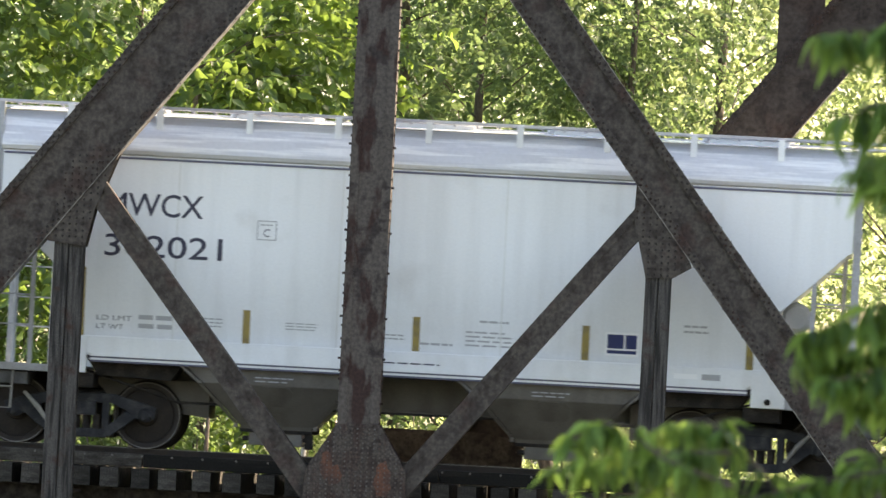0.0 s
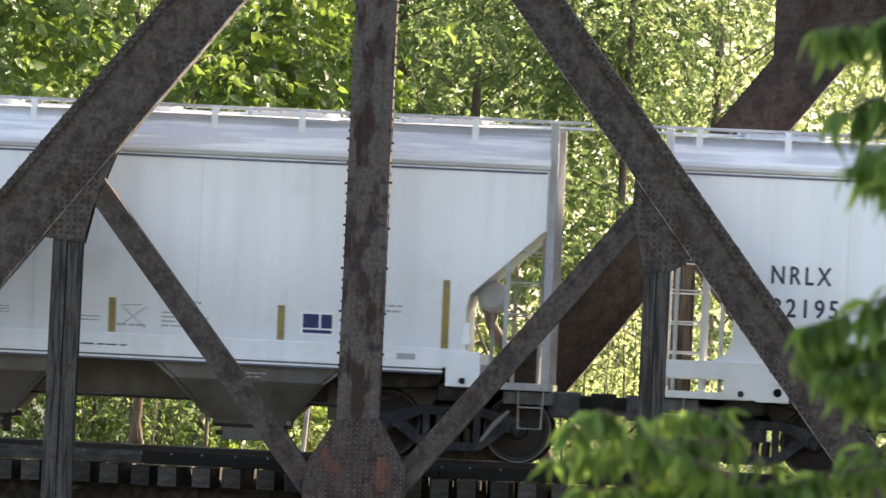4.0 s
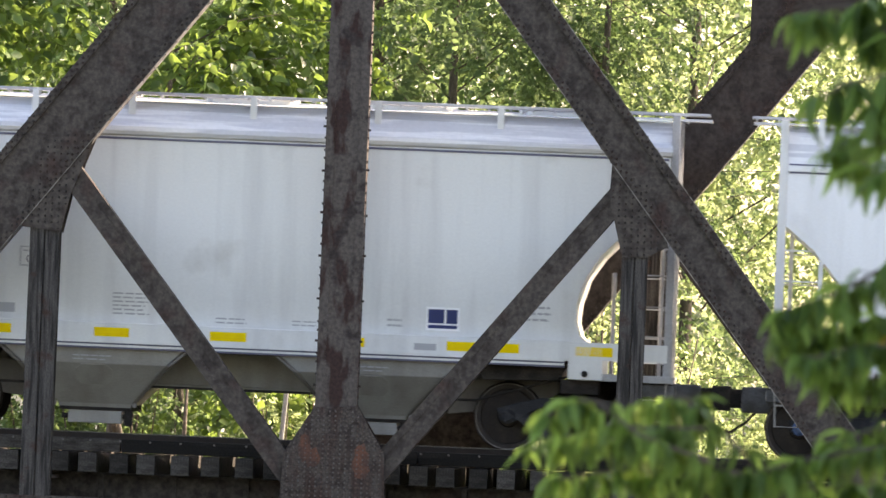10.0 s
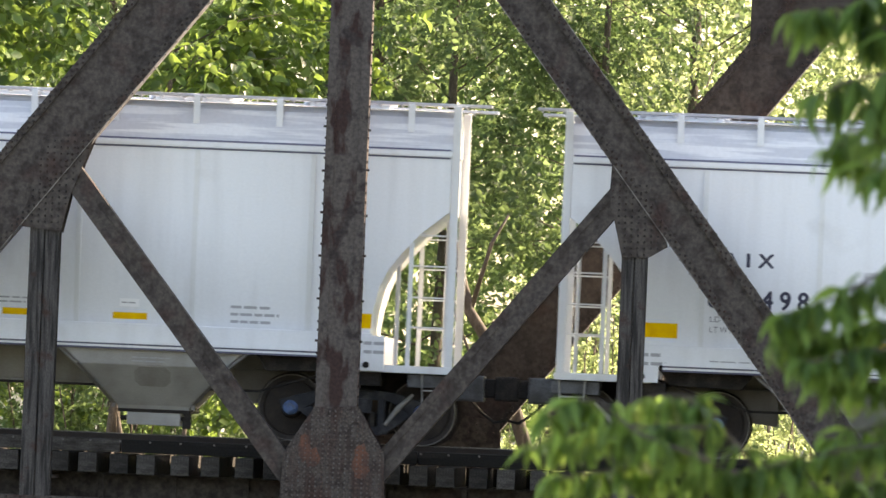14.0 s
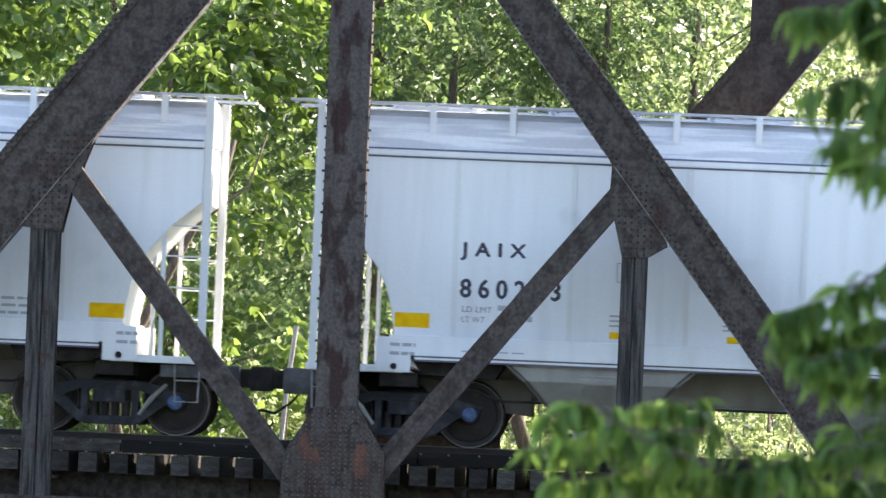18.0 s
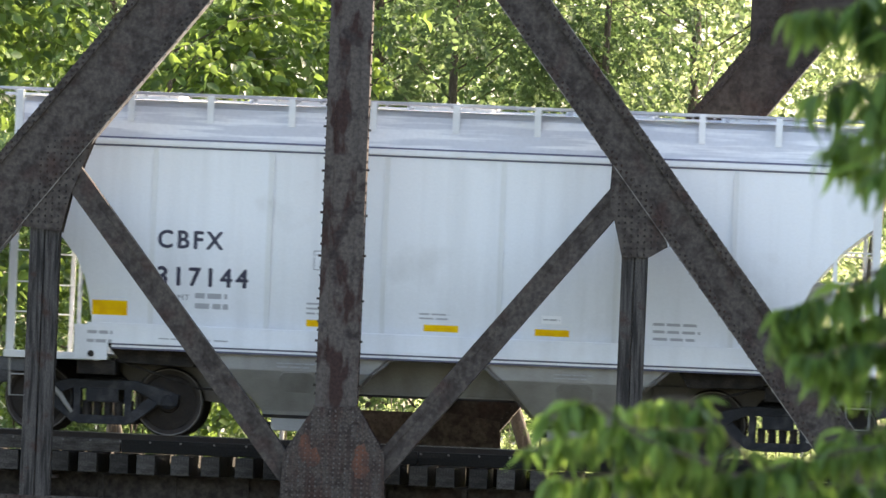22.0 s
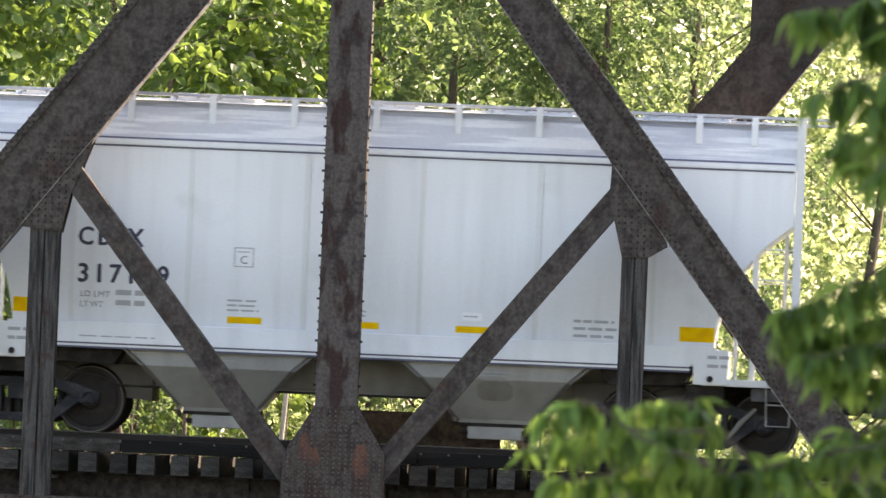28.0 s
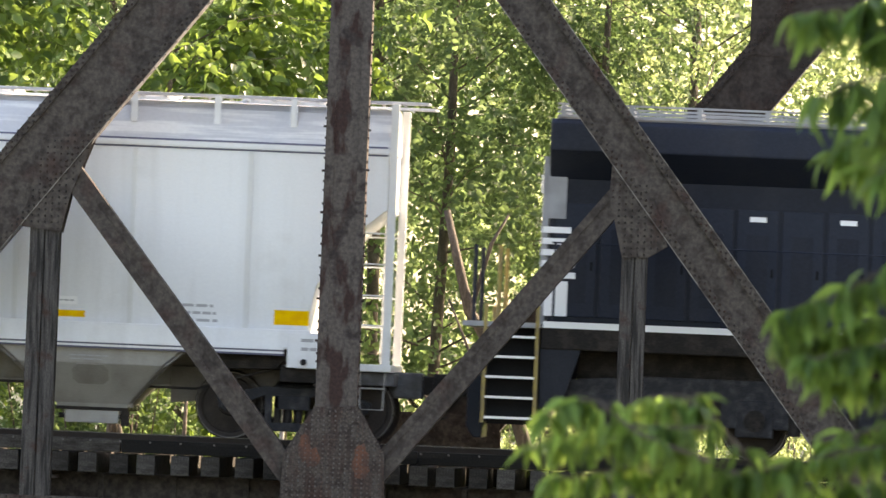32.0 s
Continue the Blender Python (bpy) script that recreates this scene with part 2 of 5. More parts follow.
# ---- mesh tools ----
class Shape:
    """Collects the faces of one mesh."""

    def __init__(self):
        self.v, self.f = [], []

    def add(self, verts, faces):
        k = len(self.v)
        self.v += [tuple(p) for p in verts]
        self.f += [tuple(i + k for i in q) for q in faces]
        return self

    def box(self, x0, x1, y0, y1, z0, z1, m=None):
        c = [(x, y, z) for z in (z0, z1) for y in (y0, y1) for x in (x0, x1)]
        if m is not None:
            c = [m @ Vector(p) for p in c]
        return self.add(c, [(0, 2, 3, 1), (4, 5, 7, 6), (0, 1, 5, 4), (2, 6, 7, 3), (0, 4, 6, 2), (1, 3, 7, 5)])

    def prism(self, poly, y0, y1):
        """A polygon of (x, z), counter-clockwise seen from the camera, made thick along y."""
        n = len(poly)
        v = [(x, y0, z) for x, z in poly] + [(x, y1, z) for x, z in poly]
        f = [tuple(range(n)), tuple(range(2 * n - 1, n - 1, -1))]
        f += [(i + n, (i + 1) % n + n, (i + 1) % n, i) for i in range(n)]
        return self.add(v, f)

    def tube(self, path, radii, sides=8, cap=True):
        """A round tube along points, with a radius at each."""
        pts = [Vector(p) for p in path]
        rings = []
        for i, p in enumerate(pts):
            d = (pts[min(i + 1, len(pts) - 1)] - pts[max(i - 1, 0)]).normalized()
            a = d.orthogonal().normalized() if abs(d.z) < 0.99 else Vector((1, 0, 0))
            if abs(d.z) < 0.99:
                a = d.cross(Vector((0, 0, 1))).normalized()
            b = d.cross(a)
            r = radii[i] if isinstance(radii, (list, tuple)) else radii
            rings.append([p + (a * math.cos(2 * math.pi * k / sides) + b * math.sin(2 * math.pi * k / sides)) * r for k in range(sides)])
        v = [q for ring in rings for q in ring]
        f = [(i * sides + k, i * sides + (k + 1) % sides, (i + 1) * sides + (k + 1) % sides, (i + 1) * sides + k)
             for i in range(len(pts) - 1) for k in range(sides)]
        if cap:
            f += [tuple(range(sides - 1, -1, -1)), tuple(range((len(pts) - 1) * sides, len(pts) * sides))]
        return self.add(v, f)

    def disc(self, cx, cy, cz, r, y0, y1, sides=24):
        """A disc whose axis lies along y."""
        return self.tube([(cx, y0, cz), (cx, y1, cz)], r, sides)

    def turned(self, cx, cz, profile, sides=32):
        """A body of revolution about an axis along y; profile: (radius, y)."""
        n = len(profile)
        v = [(cx + r * math.cos(2 * math.pi * k / sides), y, cz + r * math.sin(2 * math.pi * k / sides)) for r, y in profile for k in range(sides)]
        f = [(i * sides + k, (i + 1) * sides + k, (i + 1) * sides + (k + 1) % sides, i * sides + (k + 1) % sides)
             for i in range(n - 1) for k in range(sides)]
        return self.add(v, f)

    def rivet(self, x, y, z, r=0.014, h=0.010):
        """A domed rivet head facing the camera."""
        v = [(x + r * math.cos(a), y, z + r * math.sin(a)) for a in [math.pi / 3 * k for k in range(6)]]
        v += [(x + r * 0.6 * math.cos(a), y - h, z + r * 0.6 * math.sin(a)) for a in [math.pi / 3 * k for k in range(6)]]
        return self.add(v, [(k, (k + 1) % 6, (k + 1) % 6 + 6, k + 6) for k in range(6)] + [(6, 7, 8, 9, 10, 11)])


def mesh_of(name, shape, mat, smooth=False, bevel=0.0):
    me = bpy.data.meshes.new(name)
    me.from_pydata(shape.v, [], shape.f)
    if bevel:
        bm = bmesh.new()
        bm.from_mesh(me)
        bmesh.ops.recalc_face_normals(bm, faces=bm.faces[:])
        edges = [e for e in bm.edges if len(e.link_faces) == 2 and e.calc_face_angle(0) > 0.6]
        bmesh.ops.bevel(bm, geom=edges, offset=bevel, segments=2, profile=0.6, affect="EDGES", clamp_overlap=True)
        bm.to_mesh(me)
        bm.free()
    else:
        bm = bmesh.new()
        bm.from_mesh(me)
        bmesh.ops.recalc_face_normals(bm, faces=bm.faces[:])
        bm.to_mesh(me)
        bm.free()
    if smooth:
        me.polygons.foreach_set("use_smooth", [True] * len(me.polygons))
    me.materials.append(mat)
    return me


def part(name, shape, mat, parent, label="", smooth=False, bevel=0.0, at=None):
    ob = new(name, mesh_of(name, shape, mat, smooth, bevel) if isinstance(shape, Shape) else shape)
    ob.parent = parent
    if at is not None:
        ob.matrix_basis = at
    if label:
        ob["label"] = label
    return ob


def thing(name, label, category, group="", kind="", at=None):
    ob = new(name)
    if at is not None:
        ob.matrix_basis = at
    return tagged(ob, label, category, group, kind)


# ---- ground, piers, track ----
GROUND_Z = -5.7


def ground_height(x, y):
    """Rough bank: high where the camera stands, low before the bridge, rising a little behind it."""
    rise = 0.8 + 0.8 * math.tanh((y - 9) / 5) + 2.35 - 2.35 * math.tanh((y + 84) / 8)
    return GROUND_Z + rise + 0.25 * noise.noise(Vector((x * 0.12, y * 0.12, 0.3)))


def build_ground():
    xs = [-3000, -900, -300] + [-200 + 5 * i for i in range(81)] + [300, 900, 3000]
    ys = [-3000, -900, -300] + [-150 + 3.5 * i for i in range(72)] + [200, 400, 900, 3000]
    g = Shape()
    g.v = [(x, y, ground_height(x, y)) for y in ys for x in xs]
    w = len(xs)
    g.f = [(j * w + i, j * w + i + 1, (j + 1) * w + i + 1, (j + 1) * w + i) for j in range(len(ys) - 1) for i in range(w - 1)]
    tagged(new("ground", mesh_of("ground", g, EARTH, smooth=True)), "grassy earth bank under the railway bridge", "ground", kind="structure")


build_ground()
for px in (-9.3, 39.0):
    pier = Shape()
    for k in range(8):
        a, z0 = 0.03 * (k % 2), -6.5 + 0.6 * k
        z1 = z0 + 0.588
        ends = [(px - 3.9 + a, -4.2), (px - 0.9 - a, -4.2), (px + 12.3 - a, 4.2), (px + 9.3 + a, 4.2)]
        pier.add([(x, y, z) for z in (z0, z1) for x, y in ends], [(3, 2, 1, 0), (4, 5, 6, 7), (0, 1, 5, 4), (1, 2, 6, 5), (2, 3, 7, 6), (3, 0, 4, 7)])
    tagged(new("pier", mesh_of("pier", pier, CONCRETE)), "weathered masonry pier under the bridge end", "pier", kind="structure")
for x0, x1 in ((-175, -24.5), (52.0, 190)):
    e = Shape()
    e.add([(x0, -5.5, -6.2), (x1, -5.5, -6.2), (x1, 5.5, -6.2), (x0, 5.5, -6.2),
           (x0, -2.2, -0.55), (x1, -2.2, -0.55), (x1, 2.2, -0.55), (x0, 2.2, -0.55)],
          [(0, 3, 2, 1), (4, 5, 6, 7), (0, 1, 5, 4), (2, 3, 7, 6), (0, 4, 7, 3), (1, 2, 6, 5)])
    tagged(new("embankment", mesh_of("embankment", e, BALLAST)), "grey stone railway embankment", "embankment", kind="structure")

# ---- the truss ----
C0, APEX, BOTTOM = -1.33, 8.97, -1.25


def along(p0, p1, w):
    """The four corners of a straight member of width w from p0 to p1, in the plane of the truss."""
    (x0, z0), (x1, z1) = p0, p1
    n = math.hypot(x1 - x0, z1 - z0)
    ax, az = (z1 - z0) / n * w / 2, -(x1 - x0) / n * w / 2
    return [(x0 - ax, z0 - az), (x0 + ax, z0 + az), (x1 + ax, z1 + az), (x1 - ax, z1 - az)]


def member(name, p0, p1, w, yc, depth, mat, parent, label="", strip=0.10, pitch=0.115, rivets=True, bolts=False):
    """A riveted built-up member: a web, angles along both edges, and rows of rivet heads."""
    s = Shape()
    f, b = yc - depth / 2, yc + depth / 2
    sink = 0.05 if name == "main_diagonal" else 0.014
    ob = part(name, s.prism(along(p0, p1, w - 0.02), f + sink, b - sink), mat, parent, label)
    (x0, z0), (x1, z1) = p0, p1
    n = math.hypot(x1 - x0, z1 - z0)
    d, a = ((x1 - x0) / n, (z1 - z0) / n), ((z1 - z0) / n, -(x1 - x0) / n)
    for side in (-1, 1):
        off = side * (w / 2 - strip / 2)
        q0, q1 = (x0 + a[0] * off, z0 + a[1] * off), (x1 + a[0] * off, z1 + a[1] * off)
        part("edge_angle", Shape().prism(along(q0, q1, strip), f, b), mat, ob)
    # Sunlight on the member's edges, put in as thin pale strips.
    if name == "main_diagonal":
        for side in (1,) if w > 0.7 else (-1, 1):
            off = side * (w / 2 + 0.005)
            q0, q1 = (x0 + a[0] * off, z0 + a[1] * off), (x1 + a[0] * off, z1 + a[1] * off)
            part("cover_plate", Shape().prism(along(q0, q1, 0.010), f - 0.003, b - 0.03), RIM_LIT, ob, "pale strip painted as the sunlit edge")
    if rivets:
        r = Shape()
        for side in () if bolts else (-1, 1):
            for row in ((0.3, 0.0), (0.75, 0.5)) if w > 0.45 else ((0.5, 0.0),):
                off = side * (w / 2 - strip * row[0])
                for k in range(int(n / pitch)):
                    t = (k + 0.5 + row[1]) * pitch
                    r.rivet(x0 + d[0] * t + a[0] * off, f, z0 + d[1] * t + a[1] * off, 0.020, 0.016)
        if not bolts and w > 0.45:
            for side in (-1, 1):
                for k in range(int(n / 0.23)):
                    t = (k + 0.5) * 0.23
                    m = Matrix.Translation((x0 + d[0] * t + a[0] * side * w / 2, f + 0.06, z0 + d[1] * t + a[1] * side * w / 2))
                    r.box(-0.018, 0.018, -0.015, 0.015, -0.015, 0.015, m)
        if bolts:
            for side in (-1, 1):
                for k in range(int(n / 0.145)):
                    t = (k + 0.5) * 0.145 + 0.02 * math.sin(k * 2.3 + side)
                    m = Matrix.Translation((x0 + d[0] * t + a[0] * side * w / 2, f + 0.07, z0 + d[1] * t + a[1] * side * w / 2))
                    h = 0.040 if k % 4 == 1 else 0.020
                    r.box(-h, h, -0.016, 0.016, -0.016, 0.016, m)
        tagged(part("rivets", r, RIVET, ob), kind="stuff")
    return ob


def inside(poly, x, z):
    c = False
    for (x0, z0), (x1, z1) in zip(poly, poly[1:] + poly[:1]):
        if (z0 > z) != (z1 > z) and x < (x1 - x0) * (z - z0) / (z1 - z0) + x0:
            c = not c
    return c


def gusset(poly, front, parent, mat, dx=0.11, dz=0.085, margin=0.05, back=None, big=0.014, heads=None):
    s = Shape().prism(poly, front, front + 0.02)
    if back is not None:
        s.prism(poly, back, back + 0.02)
    ob = part("gusset_plate", s, mat, parent)
    r = Shape()
    xs, zs = [p[0] for p in poly], [p[1] for p in poly]
    nx, nz = int((max(xs) - min(xs)) / dx), int((max(zs) - min(zs)) / dz)
    for i in range(nx + 1):
        for j in range(nz + 1):
            x, z = min(xs) + (i + 0.5) * dx, min(zs) + (j + 0.5) * dz
            if all(inside(poly, x + u, z + v) for u, v in ((margin, 0), (-margin, 0), (0, margin), (0, -margin))):
                r.rivet(x, front, z, big, big * 0.8)
    tagged(part("rivets", r, heads or RIVET, ob), kind="stuff")
    return ob


def rust_blooms(c, front, parent):
    """Two ragged rust patches on the plate where the struts come in."""
    rnd = random.Random(31)
    for x, z in ((c - 0.40, -0.22), (c + 0.38, -0.28)):
        for k in range(7):
            px, pz, r = x + rnd.gauss(0, 0.05), z + rnd.gauss(0, 0.10), rnd.uniform(0.045, 0.11)
            ring = [(px + r * rnd.uniform(0.6, 1.1) * math.cos(a), pz + 1.5 * r * rnd.uniform(0.6, 1.1) * math.sin(a)) for a in [2 * math.pi * i / 11 for i in range(11)]]
            part("rust_patch", Shape().prism(ring, front - 0.0015 - 0.0004 * k, front + 0.002), RUST, parent, "orange rust bloom")


def truss(yc, shift, label, far=False):
    """One side of the bridge: bottom chord, top chord, diagonals, posts, sub-struts and hangers."""
    root = thing("bridge_truss", label, "bridge truss", "trusses of the bridge", at=Matrix.Translation((shift, 0, 0.084)))
    paint = STEEL_SHADED if far else STEEL
    ends = (C0 - 8.3, C0 + 40)
    member("bottom_chord", (ends[0], BOTTOM - 0.02), (ends[1], BOTTOM - 0.02), 0.62, yc, 0.46, paint, root, pitch=0.2)
    member("top_chord", (C0, APEX), (C0 + 32, APEX), 0.66, yc, 0.5, paint, root, pitch=0.2)
    for c in (C0, C0 + 16, C0 + 32):
        member("post", (c + 0.02, BOTTOM), (c + 0.005, APEX), 0.565, yc, 0.42, STEEL_POST, root, "flaking riveted steel post", bolts=True, strip=0.12)
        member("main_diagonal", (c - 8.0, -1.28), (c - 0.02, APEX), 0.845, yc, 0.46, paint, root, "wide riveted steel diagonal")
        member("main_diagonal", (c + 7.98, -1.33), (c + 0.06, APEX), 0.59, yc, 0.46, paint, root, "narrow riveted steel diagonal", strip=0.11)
        top, foot = ((c - 4.06, 3.05), (c - 0.98, -0.85)) if far else ((c - 3.75, 3.48), (c - 0.35, -0.83))
        member("sub_strut", top, foot, 0.315, yc, 0.36, paint, root, rivets=False)
        member("sub_strut", (c + 3.80, 3.50), (c + 0.35, -0.77), 0.315, yc, 0.36, paint, root, rivets=False)
        for x, wd in ((c - (4.2 if far else 4.03), 0.40), (c + 3.975, 0.35)):
            hg = part("hanger", Shape().box(x - 0.03, x + 0.03, yc - 0.14, yc + 0.14, BOTTOM, 3.0), HANGER, root, "weathered grey steel hanger")
            for x0, x1, y in ((x - wd / 2, x - 0.012, yc - 0.155), (x + 0.012, x + wd / 2, yc - 0.155), (x - wd / 2, x + wd / 2, yc + 0.155)):
                part("flange", Shape().box(x0, x1, y - 0.015, y + 0.015, BOTTOM, 3.0), HANGER, hg)
        if c == C0 and far:
            part("portal_strut", Shape().box(c - 3.04, c - 2.39, yc - 0.2, yc + 0.2, 5.6, APEX), paint, root)
        gusset([(c - 0.72, -1.35), (c + 0.73, -1.35), (c + 0.70, -0.20), (c + 0.31, 0.42), (c - 0.27, 0.40), (c - 0.66, -0.23)],
               yc - 0.235, root, STEEL_GUSSET, 0.078, 0.064, 0.03, yc + 0.215, 0.015, GUSSET_RIVET)
        rust_blooms(c, yc - 0.235, root)
        if not far:
            gusset([(c - 4.35, 2.68), (c - 3.81, 2.62), (c - 3.70, 3.13), (c - 3.36, 4.05), (c - 4.1, 3.9)], yc - 0.205, root, STEEL, 0.09, 0.085, 0.03, yc + 0.185, 0.016)
        gusset([(c + 3.80, 2.59), (c + 4.15, 2.60), (c + 4.41, 2.76), (c + 4.15, 3.6), (c + 3.62, 3.88), (c + 3.60, 3.4)],
               yc - 0.205, root, STEEL, 0.09, 0.085, 0.03, yc + 0.185, 0.016)
        gusset([(c - 8.52, -1.5), (c - 6.34, -1.5), (c - 6.34, 0.28), (c - 6.9, 0.37), (c - 8.3, 0.37), (c - 8.52, 0.2)],
               yc - 0.25, root, STEEL, 0.12, 0.12, 0.05, yc + 0.23, 0.014)
    return root


truss(-2.6, 0.0, "rusty brown riveted steel bridge truss before the train")
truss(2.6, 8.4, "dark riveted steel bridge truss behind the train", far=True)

# floor beams, stringers and wind bracing
for k in range(-6, 14):
    x = C0 + 4.0 * k
    fb = thing("floor_beam", "dark riveted steel floor beam under the track", "beam", "floor beams of the bridge")
    part("web", Shape().box(x - 0.02, x + 0.02, -2.35, 2.35, -1.5, -0.62), STEEL, fb)
    for z in (-0.62, -1.5):
        part("flange", Shape().box(x - 0.16, x + 0.16, -2.35, 2.35, z - 0.02, z + 0.02), STEEL, fb)
stiff = mesh_of("stiffener", Shape().box(-0.035, 0.035, -0.1, 0.1, -1.22, -0.58), STEEL)
for y in (-0.95, 0.95):
    st = thing("stringer", "dark steel stringer carrying the ties", "beam", "stringers of the bridge")
    part("web", Shape().box(-25, 52.5, y - 0.015, y + 0.015, -1.25, -0.56), STEEL, st)
    for z in (-0.5625, -1.2525):
        part("flange", Shape().box(-25, 52.5, y - 0.14, y + 0.14, z - 0.0175, z + 0.0175), STEEL, st)
    for k in range(77):
        part("stiffener", stiff, STEEL, st, at=Matrix.Translation((-24.6 + k, y, 0)))
for k in range(0, 4):
    for side in (-1, 1):
        x = C0 + 8 * k + 4
        s = Shape().tube([(x, -2.4 * side, APEX), (x + 8, 2.4 * side, APEX)], 0.09, 6)
        tagged(new("wind_brace", mesh_of("wind_brace", s, STEEL)), "steel brace between the top chords", "brace", "top bracing of the bridge")

# rails, ties and guard timbers
track = thing("railway_track", "railway track with weathered timber ties on the bridge", "railway track", kind="structure")
for y in (-0.7525, 0.7525):
    s = Shape().box(-174, 189, y - 0.009, y + 0.009, -0.15, -0.03).box(-174, 189, y - 0.07, y + 0.07, -0.173, -0.15)
    s.box(-174, 189, y - 0.036, y + 0.036, -0.035, -0.004)
    r = part("rail", s, RAIL, track, "rusty brown steel rail")
    part("rail_head", Shape().box(-174, 189, y - 0.03, y + 0.03, -0.006, 0.0), RAIL_TOP, r, "bright worn running surface")
for y0 in (-1.60, 1.40):
    for k in range(19):
        s = Shape().box(-24.64 + 4.07 * k, -24.64 + 4.07 * k + 4.05, y0, y0 + 0.2, -0.255, -0.075)
        part("guard_timber", s, TIMBER if k % 5 == 4 else GUARD, track, bevel=0.012)
# Added board that blocks the light showing between the ties.
part("spacer_timber", Shape().box(-25.5, 52.5, 1.72, 1.84, -0.56, -0.295), GUARD, track, "added dark board blocking light between the ties")
tie_mesh = mesh_of("tie", Shape().box(-0.125, 0.125, -1.66, 1.66, -0.135, 0.135), TIMBER, bevel=0.012)
rest = Shape()
TIES = (-5.80, -5.46, -5.12, -4.74, -4.33, -3.92, -3.50, -3.04, -2.60, -2.21, -1.80, -1.41, -0.99, -0.60, -0.21, 0.17, 0.59, 1.01)
for k in range(-400, 440):
    x = TIES[k + 14] if -14 <= k < 4 else (TIES[-1] + 0.412 * (k - 3) if k > 0 else TIES[0] + 0.42 * (k + 14))
    x += 0 if -14 <= k < 4 else 0.012 * math.sin(k * 1.7)
    dy, dz = 0.04 * math.sin(k * 2.9), 0.006 * math.sin(k * 5.1)
    if -8.2 < x < 9.0:
        ob = new("tie", tie_mesh)
        ob.parent = track
        ob.matrix_basis = pose(x, dy, -0.41 + dz, 0, 0, 0.8 * math.sin(k * 3.7))
    elif -160 < x < 180:
        rest.box(x - 0.12, x + 0.12, -1.6 + dy, 1.6 + dy, -0.54, -0.275)
tagged(part("distant_ties", rest, TIMBER, track), kind="stuff")
bolt_mesh = mesh_of("bolt_head", Shape().disc(0, 0, 0, 0.016, -0.012, 0.004, 8), TREAD)
for x in TIES:
    part("bolt_head", bolt_mesh, TREAD, track, "bright worn bolt head", at=Matrix.Translation((x + 0.02, -1.602, -0.105)))
# thin leaning pole beside the far truss
pole = Shape().tube([(-3.0, 4.0, -5.0), (-2.45, 4.0, -0.03), (-2.40, 4.0, 0.70), (-2.30, 4.0, 1.62)], 0.035, 8)
tagged(new("thin_pole", mesh_of("thin_pole", pole, GREYROOF)), "thin leaning pale metal pole behind the bridge", "pole")


# ---- lettering ----
def lettering(text, x0, x1, z0, z1, y, name, mat, parent, label="", bold=0.0, space=1.0, split=True):
    """Built-in font lettering filling the given box on a side that faces the camera."""
    cu = bpy.data.curves.new("text", "FONT")
    cu.body, cu.resolution_u, cu.space_character = text, 3, space
    tmp = bpy.data.objects.new("text", cu)
    me = bpy.data.meshes.new_from_object(tmp)
    co = np.empty(len(me.vertices) * 3)
    me.vertices.foreach_get("co", co)
    co = co.reshape(-1, 3)
    lo, hi = co.min(0), co.max(0)
    out = np.empty_like(co)
    out[:, 0] = x0 + (co[:, 0] - lo[0]) / (hi[0] - lo[0]) * (x1 - x0)
    out[:, 2] = z0 + (co[:, 1] - lo[1]) / (hi[1] - lo[1]) * (z1 - z0)
    faces = [tuple(p.vertices) for p in me.polygons]
    shifts = ((0, 0), (-bold, 0), (bold, 0), (0, bold * 0.7), (0, -bold * 0.7)) if bold else ((0, 0),)
    bpy.data.objects.remove(tmp)
    bpy.data.meshes.remove(me)
    if not split:
        return tagged(part(name, Shape().add([(p[0], y - 0.003, p[2]) for p in out], faces), mat, parent, label), kind="stuff")
    owner = list(range(len(out)))

    def root_of(i):
        while owner[i] != i:
            i = owner[i]
        return i

    for q in faces:
        for i in q[1:]:
            owner[root_of(i)] = root_of(q[0])
    glyphs = {}
    for q in faces:
        glyphs.setdefault(root_of(q[0]), []).append(q)
    order = sorted(glyphs.values(), key=lambda g: min(out[i][0] for q in g for i in q))
    for ch, group in zip(text, order):
        used = sorted({i for q in group for i in q})
        place = {i: n for n, i in enumerate(used)}
        s = Shape()
        for k, (dx, dz) in enumerate(shifts):
            s.add([(out[i][0] + dx, y - 0.003 - 0.0008 * k, out[i][2] + dz) for i in used], [tuple(place[i] for i in q) for q in group])
        part("digit" if ch.isdigit() else "letter", s, mat, parent, "dark painted " + ("digit " if ch.isdigit() else "letter ") + ch)


def bars(parent, x0, x1, z0, z1, rows, y, mat, name="small_print", gaps=3, seed=1):
    """Small print too fine to read: plain bars, broken into words."""
    rnd = random.Random(seed)
    s = Shape()
    h = (z1 - z0) / rows
    for i in range(rows):
        x, z = x0, z1 - h * (i + 0.7)
        end = x1 - (x1 - x0) * rnd.uniform(0, 0.2)
        while x < end:
            w = min((x1 - x0) / gaps * rnd.uniform(0.5, 1.1), end - x)
            s.box(x, x + w * 0.82, y - 0.004, y, z, z + h * 0.38)
            x += w
    return tagged(part(name, s, mat, parent), kind="stuff")


